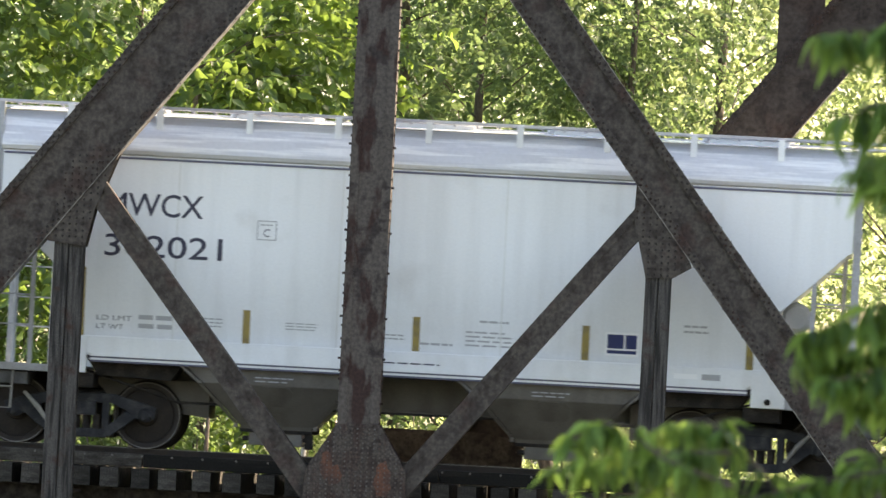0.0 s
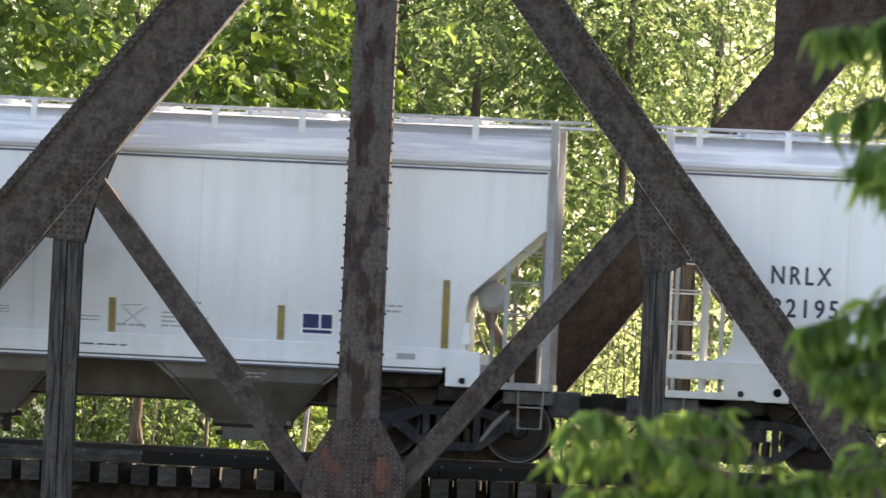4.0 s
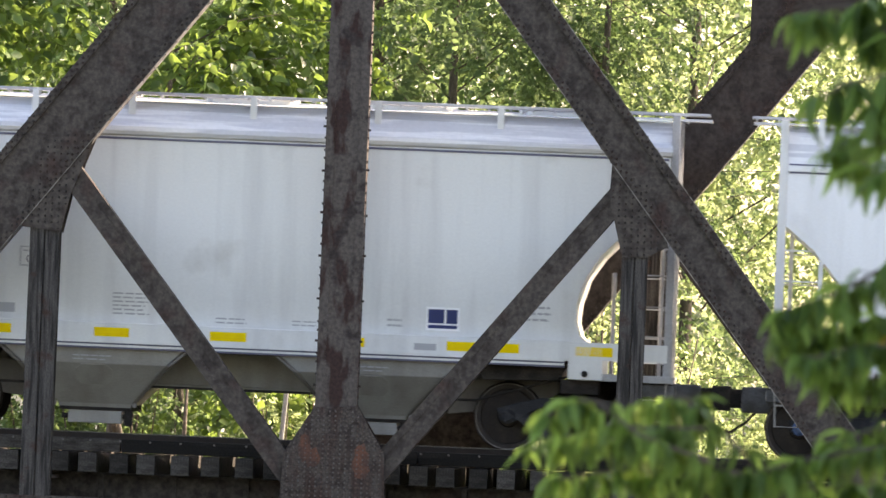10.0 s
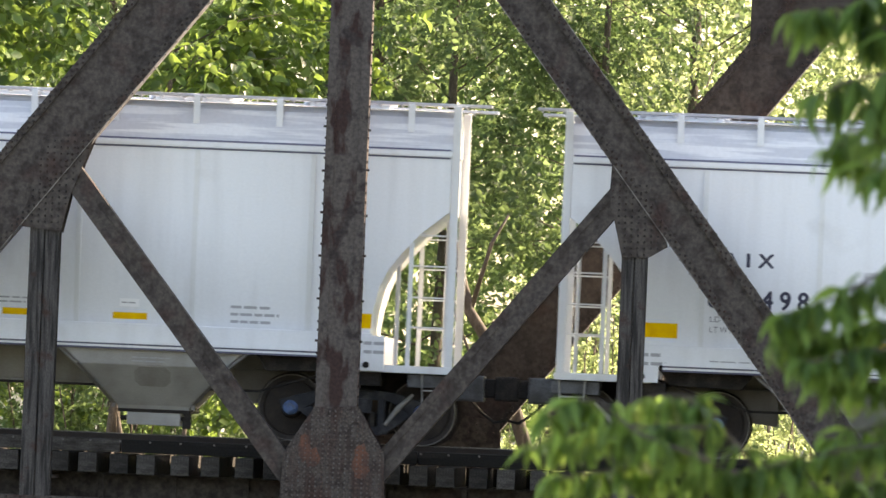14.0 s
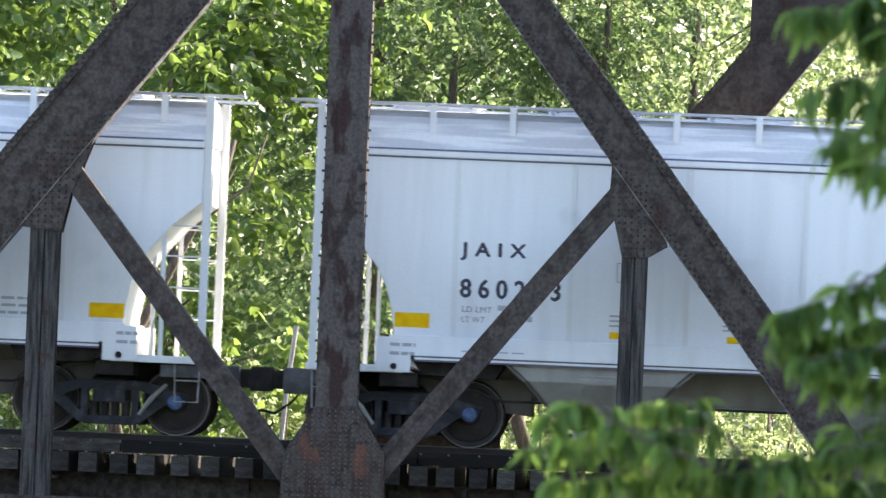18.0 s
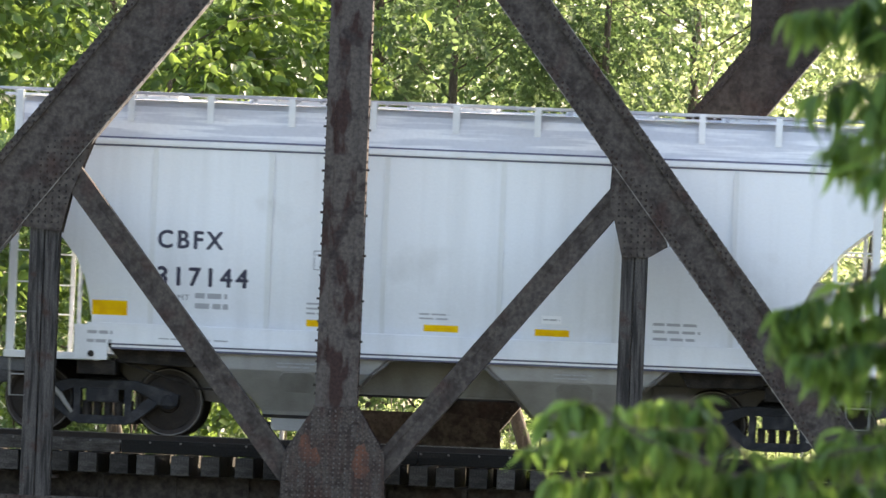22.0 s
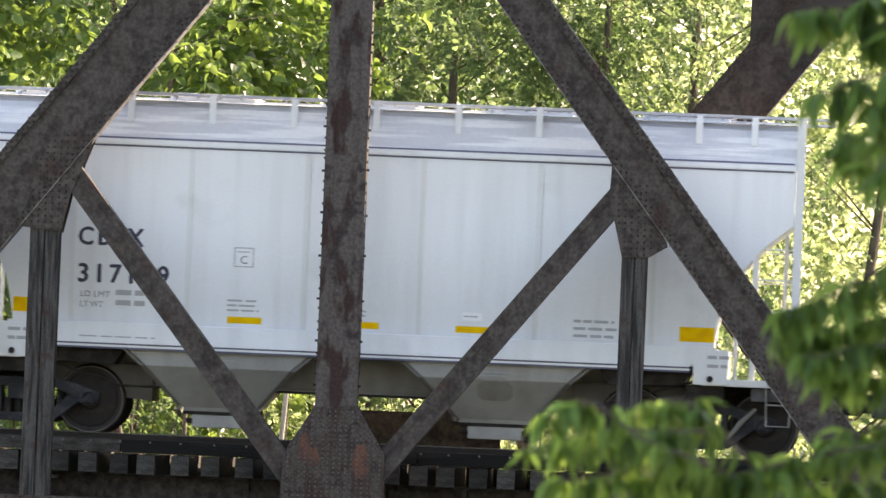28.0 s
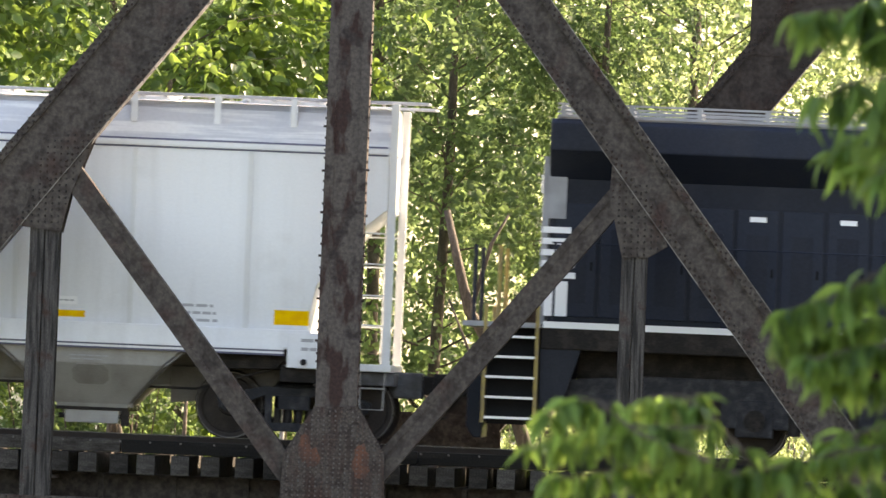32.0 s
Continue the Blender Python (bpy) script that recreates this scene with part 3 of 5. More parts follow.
def weights(car, x0, x1, z0, z1, y, seed):
    """Two lines of weights: the readable words, and bars for the figures."""
    h = (z1 - z0) / 2
    for i, (word, share) in enumerate((("LD LMT", 0.47), ("LT WT", 0.36))):
        z = z1 - h * (i + 0.85)
        lettering(word, x0, x0 + share * (x1 - x0), z, z + h * 0.56, y, "weight_stencil", STENCIL, car, "grey stencil " + word, split=False)
        bars(car, x0 + 0.56 * (x1 - x0), x1 + 0.12, z - h * 0.16, z + h * 1.2, 1, y, FADED, "weight_print", 2, seed + i)


def patch(parent, name, x, z, w, h, mat, y, label=""):
    return part(name, Shape().box(x - w / 2, x + w / 2, y - 0.004, y, z - h / 2, z + h / 2), mat, parent, label)


# ---- trucks ----
def wheelset(parent, x, cap):
    """Two wheels on an axle, which turn together, with bearing caps at the ends."""
    ob = part("wheelset", Shape().tube([(0, -0.95, 0), (0, 0.95, 0)], 0.085, 12), WHEEL, parent, "steel wheels on their axle", at=Matrix.Translation((x, 0, 0.457)))
    prof = [(0.10, -0.90), (0.13, -0.895), (0.15, -0.84), (0.37, -0.80), (0.385, -0.83), (0.455, -0.832), (0.457, -0.715), (0.485, -0.69),
            (0.485, -0.675), (0.38, -0.68), (0.36, -0.74), (0.15, -0.76), (0.13, -0.70), (0.09, -0.70)]
    for side in (-1, 1):
        part("wheel", Shape().turned(0, 0, [(r, -side * y) for r, y in prof], 36), WHEEL, ob)
        t = Shape().turned(0, 0, [(0.444, side * 0.834), (0.456, side * 0.835), (0.4585, side * 0.72), (0.4585, side * 0.70)], 36)
        part("wheel_rim", t, TREAD, ob, "worn wheel rim")
        c = Shape().turned(0, 0, [(0.001, side * 1.13), (0.05, side * 1.13), (0.075, side * 1.11), (0.10, side * 1.09), (0.10, side * 0.96)], 16)
        for k in range(3):
            a = 2 * math.pi * k / 3
            c.box(0.06 * math.cos(a) - 0.018, 0.06 * math.cos(a) + 0.018, side * 1.12 - 0.015, side * 1.12 + 0.015, 0.06 * math.sin(a) - 0.018, 0.06 * math.sin(a) + 0.018)
        part("bearing_cap", c, cap, ob)
    return ob


def truck(parent, x, cap):
    """A two-axle freight truck: bolster, two cast side frames with windows and springs, two wheelsets."""
    s = Shape().box(-0.22, 0.22, -1.1, 1.1, 0.42, 0.62).box(-0.3, 0.3, -0.45, 0.45, 0.6, 0.78)
    ob = part("truck", s, TRUCK, parent, "cast steel freight truck", at=Matrix.Translation((x, 0, 0)), bevel=0.02)
    for side in (-1, 1):
        y0, y1 = sorted((side * 0.93, side * 1.07))
        f = Shape()
        f.prism([(-1.02, 0.40), (-0.78, 0.40), (-0.60, 0.52), (-0.42, 0.60), (0.42, 0.60), (0.60, 0.52), (0.78, 0.40), (1.02, 0.40),
                 (1.06, 0.56), (0.80, 0.64), (0.45, 0.73), (-0.45, 0.73), (-0.80, 0.64), (-1.06, 0.56)], y0, y1)
        f.prism([(-0.78, 0.42), (-0.42, 0.14), (-0.30, 0.14), (-0.30, 0.26), (-0.38, 0.28), (-0.62, 0.50)], y0, y1)
        f.prism([(0.78, 0.42), (0.62, 0.50), (0.38, 0.28), (0.30, 0.26), (0.30, 0.14), (0.42, 0.14)], y0, y1)
        f.box(-0.36, 0.36, y0, y1, 0.12, 0.24)
        f.box(-0.40, -0.30, y0, y1, 0.2, 0.62).box(0.30, 0.40, y0, y1, 0.2, 0.62)
        part("side_frame", f, TRUCK, ob, bevel=0.015)
        g = Shape()
        for k in range(4):
            g.tube([(-0.22 + 0.147 * k, side * 1.0, 0.23), (-0.22 + 0.147 * k, side * 1.0, 0.44)], 0.055, 10)
        part("spring", g, CARDARK, ob)
    for dx in (-0.9, 0.9):
        wheelset(parent, x + dx, cap)
    return ob


# ---- covered hopper cars ----
ARCH = {
    "ribbed": [(4.80, 1.25), (4.81, 1.60), (4.85, 1.85), (4.92, 2.14), (5.04, 2.40), (5.23, 2.64), (5.46, 2.90), (5.79, 3.17)],
    "straight": [(4.80, 1.25), (4.79, 2.08), (4.84, 2.27), (4.98, 2.40), (5.30, 2.69), (5.78, 3.14)],
    "round": [(4.82, 1.50), (4.68, 1.60), (4.62, 1.80), (4.64, 2.05), (4.75, 2.40), (4.95, 2.70), (5.38, 3.14), (5.80, 3.54)],
    "open": [(5.55, 1.50), (5.20, 1.52), (5.01, 1.62), (4.94, 1.80), (4.93, 2.18), (5.02, 2.46), (5.42, 2.92), (5.80, 3.42)],
}
BRACKETS = {
    "ribbed": (-5.40, -4.38, -3.29, -2.17, -1.05, 0.08, 1.20, 2.31, 3.45, 4.50, 5.26),
    "straight": (-4.95, -3.72, -2.49, -1.27, -0.03, 1.22, 2.42, 3.60, 4.80),
    "open": (-5.5, -4.29, -2.53, -1.3, 0.13, 1.5, 3.5, 4.8),
    "round": (-5.4, -4.29, -2.9, -1.57, 0.10, 1.81, 3.49, 4.9),
}


def hopper(style, paint, label, cap, tank=True):
    """A two-bay covered hopper; the ends, roof edge and trim follow the style."""
    car = thing("hopper_car", label, "railway car", "hopper cars of the train")
    arch = ARCH[style]
    ribbed = style == "ribbed"
    top = {"open": 4.09, "round": 4.08}.get(style, 4.0)
    poly = [(-5.84, top), (-5.84, arch[-1][1] + 0.03)] + [(-x, z) for x, z in arch[::-1]] + arch + [(5.84, arch[-1][1] + 0.03), (5.84, top)]
    part("body", Shape().prism(poly, -1.6, 1.6), paint, car, bevel=0.012)
    # roof with rolled eaves
    prof = [(-1.6, top)]
    if ribbed:
        prof += [(-1.60, 4.02), (-1.545, 4.05), (-1.47, 4.30), (-1.37, 4.50), (-1.2, 4.59), (0, 4.645)]
    else:
        prof += [(-1.64, top + 0.02), (-1.665, top + 0.07), (-1.65, top + 0.13), (-1.56, 4.29), (-1.42, 4.45), (-1.2, 4.57), (0, 4.645)]
    prof = prof + [(-y, z) for y, z in prof[-2::-1]]
    r = Shape()
    n = len(prof)
    xs = (-5.86, 5.86)
    r.add([(x, y, z) for x in xs for y, z in prof], [(i, i + 1, n + i + 1, n + i) for i in range(n - 1)] + [tuple(range(n)), tuple(range(2 * n - 1, n - 1, -1))])
    part("roof", r, ROOF, car, "grey roof sheet with painted reflection streaks", smooth=False)
    # eave lines, the lip's shadow painted as dark strips
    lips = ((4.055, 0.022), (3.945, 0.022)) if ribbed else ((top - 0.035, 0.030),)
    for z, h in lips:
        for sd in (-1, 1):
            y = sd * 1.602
            part("eave_seam", Shape().box(-5.82, 5.82, y - 0.010, y + 0.010, z - h / 2, z + h / 2), SEAM_SHADOW, car)
    if ribbed:
        part("eave_angle", Shape().box(-5.84, 5.84, -1.625, -1.6, 3.965, 4.035).box(-5.84, 5.84, 1.6, 1.625, 3.965, 4.035), paint, car)
    # roof walk on brackets
    for sd in (-1, 1):
        y0, y1 = sorted((sd * 1.44, sd * 0.98))
        w = Shape().box(-6.35, 6.35, y0, y1, 4.665, 4.70)
        for k in range(42):
            w.box(-6.3 + 0.3 * k, -6.28 + 0.3 * k, y0, y1, 4.64, 4.666)
        part("roof_walk", w, GALV_SHADED, car, "galvanized roof walkway toned for shade")
        for x in BRACKETS[style]:
            ya, yb = sorted((sd * 1.44, sd * 1.49))
            b = Shape().box(x - 0.045, x + 0.045, ya, yb, 4.29 if ribbed else 4.38, 4.675)
            b.box(x - 0.045, x + 0.045, *sorted((sd * 1.46, sd * 1.1)), 4.61, 4.65)
            part("walk_bracket", b, paint, car)
    for k, x in enumerate((-4.35, -2.2, 0.0, 2.2, 4.35)):
        h = Shape().box(x - 0.62, x + 0.62, -0.45, 0.45, 4.68, 4.735).box(x - 0.55, x + 0.55, -0.38, 0.38, 4.6, 4.70)
        h.box(x - 0.66, x - 0.60, -0.08, 0.08, 4.64, 4.745)
        part("roof_hatch", h, paint, car, bevel=0.02)
    # side ribs
    if ribbed:
        # Greyer paint puts the ribs' shading into their colour.
        for x in (-4.0, -2.41, -0.82, 0.77, 2.36, 3.95):
            for sd in (-1, 1):
                y = sd * 1.603
                part("side_rib", Shape().box(x - 0.035, x + 0.035, y - 0.022, y + 0.022, 1.52, 3.93), GREYWHITE, car)
    else:
        for x in (-3.4, -1.15, 1.1, 3.35):
            for sd in (-1, 1):
                y = sd * 1.600
                part("sheet_seam", Shape().box(x - 0.012, x + 0.012, y - 0.005, y + 0.005, 1.52, 3.93), GREYWHITE, car)
    # side sill
    for sd in (-1, 1):
        reach = 5.9 if style in ("open", "round") else 4.85
        y0, y1 = sorted((sd * 1.598, sd * 1.64))
        sl = part("side_sill", Shape().box(-reach, reach, y0, y1, 1.27, 1.51), paint, car, bevel=0.006)
        y0, y1 = sorted((sd * 1.50, sd * 1.66))
        part("sill_flange", Shape().box(-4.5, 4.5, y0, y1, 1.235, 1.272), paint, sl)
        y0, y1 = sorted((sd * 1.60, sd * 1.63))
        part("sill_seam", Shape().box(-4.5, 4.5, y0, y1, 1.213, 1.235), SEAM_SHADOW, sl)
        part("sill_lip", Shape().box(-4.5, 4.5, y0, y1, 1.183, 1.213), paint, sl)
        part("sill_seam", Shape().box(-4.5, 4.5, y0, y1, 1.158, 1.183), SEAM_SHADOW, sl)
    # end frames: corner posts, decks, ladders
    frame_paint = DULL if style in ("straight", "round") else GREYWHITE
    for ex in (-1, 1):
        for sd in (-1, 1):
            y = sd * 1.56
            p = Shape().box(ex * 5.90 - 0.055, ex * 5.90 + 0.055, y - 0.05, y + 0.05, 1.05, 4.66)
            part("corner_post", p, frame_paint, car, bevel=0.008)
            rail = Shape().box(ex * 5.34 - 0.03, ex * 5.34 + 0.03, y - 0.02, y + 0.02, 1.05, 2.98)
            lad = part("ladder", rail, frame_paint, car, "side ladder of steel rungs")
            xa, xb = sorted((ex * 5.9, ex * 5.34))
            for z in (1.62, 2.03, 2.46, 2.88):
                part("rung", Shape().tube([(xa, y - 0.03 * sd, z), (xb, y - 0.03 * sd, z)], 0.013, 6), frame_paint, lad)
            st = Shape().tube([(ex * 5.55, y, 1.02), (ex * 5.57, y, 0.47), (ex * 5.88, y, 0.47), (ex * 5.90, y, 1.02)], 0.016, 6)
            st.tube([(ex * 5.56, y, 0.76), (ex * 5.89, y, 0.76)], 0.013, 6)
            part("stirrup_step", st, MIDGREY, car, "grey steel stirrup step")
        xa, xb = sorted((ex * 4.66, ex * 5.98))
        part("end_deck", Shape().box(xa, xb, -1.62, 1.62, 0.99, 1.09), frame_paint, car, bevel=0.01)
        xa, xb = sorted((ex * 4.55, ex * 5.02))
        for y0 in (-1.645, 1.56):
            part("end_bracket", Shape().box(xa, xb, y0, y0 + 0.085, 1.0, 1.48), paint, car, bevel=0.01)
        for sd in (-1, 1):
            j = Shape().tube([(ex * 4.78, sd * 1.68, 1.08), (ex * 4.78, sd * 1.60, 1.08)], 0.045, 12)
            part("jacking_pad", j, CARDARK, car)
        brace = Shape()
        brace.tube([(ex * 5.75, 0.4, 1.1), (ex * 5.75, 0.4, 3.2)], 0.03, 6)
        brace.tube([(ex * 5.1, 0.0, 1.09), (ex * 5.1, 0.0, 2.5)], 0.03, 8)
        part("end_brace", brace, frame_paint, car)
        cp = Shape().box(*sorted((ex * 5.6, ex * 6.35)), -0.2, 0.2, 0.66, 0.98).box(*sorted((ex * 6.3, ex * 6.72)), -0.13, 0.13, 0.70, 0.96)
        cp.box(*sorted((ex * 6.5, ex * 6.72)), -0.2, -0.05, 0.66, 1.0)
        part("coupler", cp, CARDARK, car, bevel=0.03)
        hose = Shape().tube([(ex * 6.1, 0.35, 0.72), (ex * 6.3, 0.36, 0.50), (ex * 6.5, 0.3, 0.36), (ex * 6.68, 0.15, 0.40)], 0.022, 6)
        part("air_hose", hose, RUBBER, car)
        # sloping end plate under the arch, bolster and side bearers
        u = Shape().box(*sorted((ex * 3.1, ex * 6.0)), -0.28, 0.28, 0.72, 1.0)
        u.box(*sorted((ex * 4.45, ex * 4.98)), -1.45, 1.45, 0.80, 1.0)
        part("bolster", u, CARDARK, car, bevel=0.02)
        part("end_sill", Shape().box(*sorted((ex * 5.35, ex * 6.02)), -1.50, 1.50, 0.80, 0.975), SILLGREY, car, "grimy grey end sill", bevel=0.015)
        part("draft_casting", Shape().box(*sorted((ex * 5.9, ex * 6.36)), -0.32, 0.32, 0.64, 1.0), SILLGREY, car, bevel=0.03)
    # brake reservoir and wheel at one end
    if tank:
        t = Shape().tube([(5.12, -1.15, 2.26), (5.12, -1.1, 2.26), (5.12, 0.2, 2.26), (5.12, 0.25, 2.26)], [0.15, 0.21, 0.21, 0.15], 20)
        part("air_reservoir", t, LOWER, car)
        part("valve_box", Shape().box(4.95, 5.3, -0.9, 0.3, 1.09, 1.32), LOWER, car, "dusty valve box on the end deck", bevel=0.02)
        part("control_valve", Shape().box(4.74, 4.86, -1.5, -1.3, 1.58, 1.88), paint, car, bevel=0.015)
        br = Shape().turned(0, 0, [(0.2, -0.02), (0.24, -0.02), (0.24, 0.008), (0.2, 0.008)], 20)
        part("brake_wheel", br, CARDARK, car, at=pose(5.75, 0.75, 2.35, 0, 0, 90))
    pipe = Shape().tube([(-4.6, -1.25, 1.05), (-3.3, -1.15, 0.66), (3.3, -1.15, 0.66), (4.6, -1.25, 1.05)], 0.02, 6)
    part("brake_pipe", pipe, CARDARK, car)
    # hopper bays with outlets
    for cx in (-1.95, 1.85):
        lo, hi = 0.52, 1.36
        b = Shape()
        v = []
        for z, hx, hy in ((1.27, hi, 1.56), (0.95, 1.0, 1.5), (0.40, lo - 0.02, 0.95), (0.32, lo - 0.02, 0.9)):
            v += [(cx - hx, -hy, z), (cx + hx, -hy, z), (cx + hx, hy, z), (cx - hx, hy, z)]
        b.add(v, [(4 * i + k, 4 * i + (k + 1) % 4, 4 * i + 4 + (k + 1) % 4, 4 * i + 4 + k) for i in range(3) for k in range(4)] + [(12, 13, 14, 15), (0, 1, 2, 3)])
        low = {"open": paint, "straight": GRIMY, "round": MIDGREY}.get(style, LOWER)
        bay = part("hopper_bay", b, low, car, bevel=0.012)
        part("outlet_collar", Shape().box(cx - 0.50, cx + 0.50, -0.92, 0.92, 0.305, 0.405), CARDARK, bay, "dark outlet collar", bevel=0.01)
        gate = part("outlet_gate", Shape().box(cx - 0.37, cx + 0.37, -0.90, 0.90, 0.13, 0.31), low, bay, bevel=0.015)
        part("gate_bracket", Shape().box(cx + 0.40, cx + 0.52, -0.90, -0.80, 0.10, 0.31).box(cx + 0.37, cx + 0.41, -0.88, -0.82, 0.2, 0.26), CARDARK, gate, bevel=0.01)
        part("gate_shaft", Shape().tube([(cx - 0.46, -0.86, 0.22), (cx - 0.36, -0.86, 0.22)], 0.035, 8), CARDARK, gate)
        part("stencil_panel", Shape().prism([(cx + 0.25 * u, 0.19 * v) for u, v in ((-1, -0.5), (-0.7, -1), (0.7, -1), (1, -0.5), (1, 0.5), (0.7, 1), (-0.7, 1), (-1, 0.5))], -0.004, 0.004), GRIMY if style == "straight" else MIDGREY, bay, "dusty stencilled panel", bevel=0.003, at=pose(0, -1.357, 0.80, 45, 0, 0))
        bars(bay, cx - 0.28, cx + 0.28, 0.98, 1.08, 2, -1.545, FADED, "stencil", 3, 4)
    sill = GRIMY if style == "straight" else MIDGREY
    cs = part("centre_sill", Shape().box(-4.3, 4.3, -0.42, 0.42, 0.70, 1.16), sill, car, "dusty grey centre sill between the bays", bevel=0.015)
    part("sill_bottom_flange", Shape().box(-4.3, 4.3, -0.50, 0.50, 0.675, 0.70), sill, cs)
    # Dark strips modelled along the bay slopes stand for the shadow there.
    for cx in (-1.95, 1.85):
        for ex in (-1, 1):
            p = Shape()
            for (xa, za), (xb, zb) in zip(((1.36, 1.24), (1.0, 0.94), (0.52, 0.42)), ((1.0, 0.94), (0.52, 0.42), (0.52, 0.36))):
                ya, yb = [-1.57 if z > 0.9 else -1.02 for z in (za, zb)]
                q = [(cx + ex * xa, ya, za), (cx + ex * (xa + 0.055), ya, za), (cx + ex * (xb + 0.055), yb, zb), (cx + ex * xb, yb, zb)]
                p.add([(x, y, z) for x, y, z in q] + [(x, y + 0.05, z) for x, y, z in q], [(0, 1, 2, 3), (7, 6, 5, 4), (0, 4, 5, 1), (1, 5, 6, 2), (2, 6, 7, 3), (3, 7, 4, 0)])
            part("bay_edge_flange", p, GRIMY, car, "dark strip painted as shadow along the bay edge")
    for ex in (-1, 1):
        e = Shape().prism([(ex * 3.2, 1.25), (ex * 3.4, 0.95), (ex * 4.4, 0.98), (ex * 4.6, 1.25)], -1.35, 1.35)
        part("end_slope", e, CARDARK, car)
        e = Shape().prism([(ex * 2.9, 0.46), (ex * 4.2, 0.60), (ex * 4.55, 0.96), (ex * 2.9, 0.96)][::ex], -0.62, 0.62)
        part("slope_sheet", e, GRIMY, car, bevel=0.01)
    for ex in (-1, 1):
        tk = truck(car, ex * 4.64, cap)
        rod = Shape().tube([(ex * 0.78, -1.13, 0.70), (ex * 0.58, -1.15, 0.50), (ex * 0.41, -1.13, 0.27)], [0.022, 0.036, 0.022], 8)
        part("brake_lever", rod, MIDGREY, tk, "pale grey brake lever")
    return car


def marks(car, first, second, style, seed, y=-1.6):
    """Reporting letters, number and the small stencils of one car."""
    if style == "ribbed":
        lettering(first, -3.92, -3.04, 2.57, 2.81, y, "reporting_letters", INK, car, "dark lettering " + first, 0.011, 1.7 if first == "JAIX" else 1.3)
        lettering(second, -3.91, (-2.67 if second == "860164" else -2.55) if first == "JAIX" else -2.68, 2.06, 2.31, y, "reporting_number", INK, car, "dark number " + second, 0.011, 1.55 if first == "JAIX" else 1.3)
        weights(car, -3.88, -3.01, 1.70, 1.98, y, seed)
        patch(car, "yellow_panel", -4.56, 1.72, 0.48, 0.20, YELLOW, y, "yellow reflective panel")
        patch(car, "yellow_panel", 4.58, 1.68, 0.48, 0.20, YELLOW, y, "yellow reflective panel")
        for x in (-1.62, -0.01, 1.51):
            patch(car, "yellow_strip", x, 1.62, 0.47, 0.09, YELLOW, y, "yellow reflective strip")
        bars(car, -1.86, -1.36, 1.72, 1.92, 3, y, FADED, "small_print", 2, seed + 1)
        bars(car, -0.31, 0.14, 1.72, 1.84, 2, y, FADED, "small_print", 2, seed + 2)
        patch(car, "white_label", 1.50, 1.80, 0.27, 0.11, PATCH, y, "small white label")
        bars(car, 1.39, 1.61, 1.775, 1.825, 1, y - 0.004, FADED, "small_print", 2, seed + 7)
        bars(car, 2.89, 3.59, 1.55, 1.85, 3, y, FADED, "small_print", 3, seed + 3)
        bars(car, -3.86, -2.76, 1.30, 1.345, 1, -1.641, FADED, "small_print", 4, seed + 4)
        bars(car, 4.74, 5.12, 1.2, 1.44, 2, -1.646, FADED, "small_print", 2, seed + 5)
        bars(car, -4.84, -4.44, 1.2, 1.44, 2, -1.646, FADED, "small_print", 2, seed + 6)
        frame_box(car, -1.65, 2.48, 0.27, 0.27, y)
    return car


def frame_box(car, x, z, w, h, y):
    s = Shape()
    t = 0.015
    for a, b, c, d in ((-w / 2, w / 2, h / 2 - t, h / 2), (-w / 2, w / 2, -h / 2, -h / 2 + t), (-w / 2, -w / 2 + t, -h / 2, h / 2), (w / 2 - t, w / 2, -h / 2, h / 2)):
        s.box(x + a, x + b, y - 0.004, y, z + c, z + d)
    ob = part("square_frame", s, FADED, car, "small outlined square")
    lettering("C", x - 0.045, x + 0.045, z - 0.09, z + 0.02, y, "letter", INK, ob)
    bars(ob, x - 0.09, x + 0.09, z + 0.05, z + 0.10, 1, y, FADED, "small_print", 2, 3)
    return ob


def logo(car, x, z, y):
    """A dark blue panel with a white edge and plain bars."""
    p = patch(car, "blue_panel", x, z, 0.46, 0.32, PATCH, y, "dark blue panel with white edge")
    s = Shape().box(x - 0.20, x + 0.02, y - 0.008, y - 0.003, z - 0.06, z + 0.13).box(x + 0.05, x + 0.20, y - 0.008, y - 0.003, z - 0.06, z + 0.13)
    s.box(x - 0.20, x + 0.20, y - 0.008, y - 0.003, z - 0.13, z - 0.085)
    part("blue_field", s, BLUE, p)
    return p


CARS = []
plain = hopper("straight", WHITE, "white covered hopper car with faded yellow upright strips", TRUCK)
CARS.append(plain)
CARS.append(copy_thing(plain, Matrix.Identity(4)))
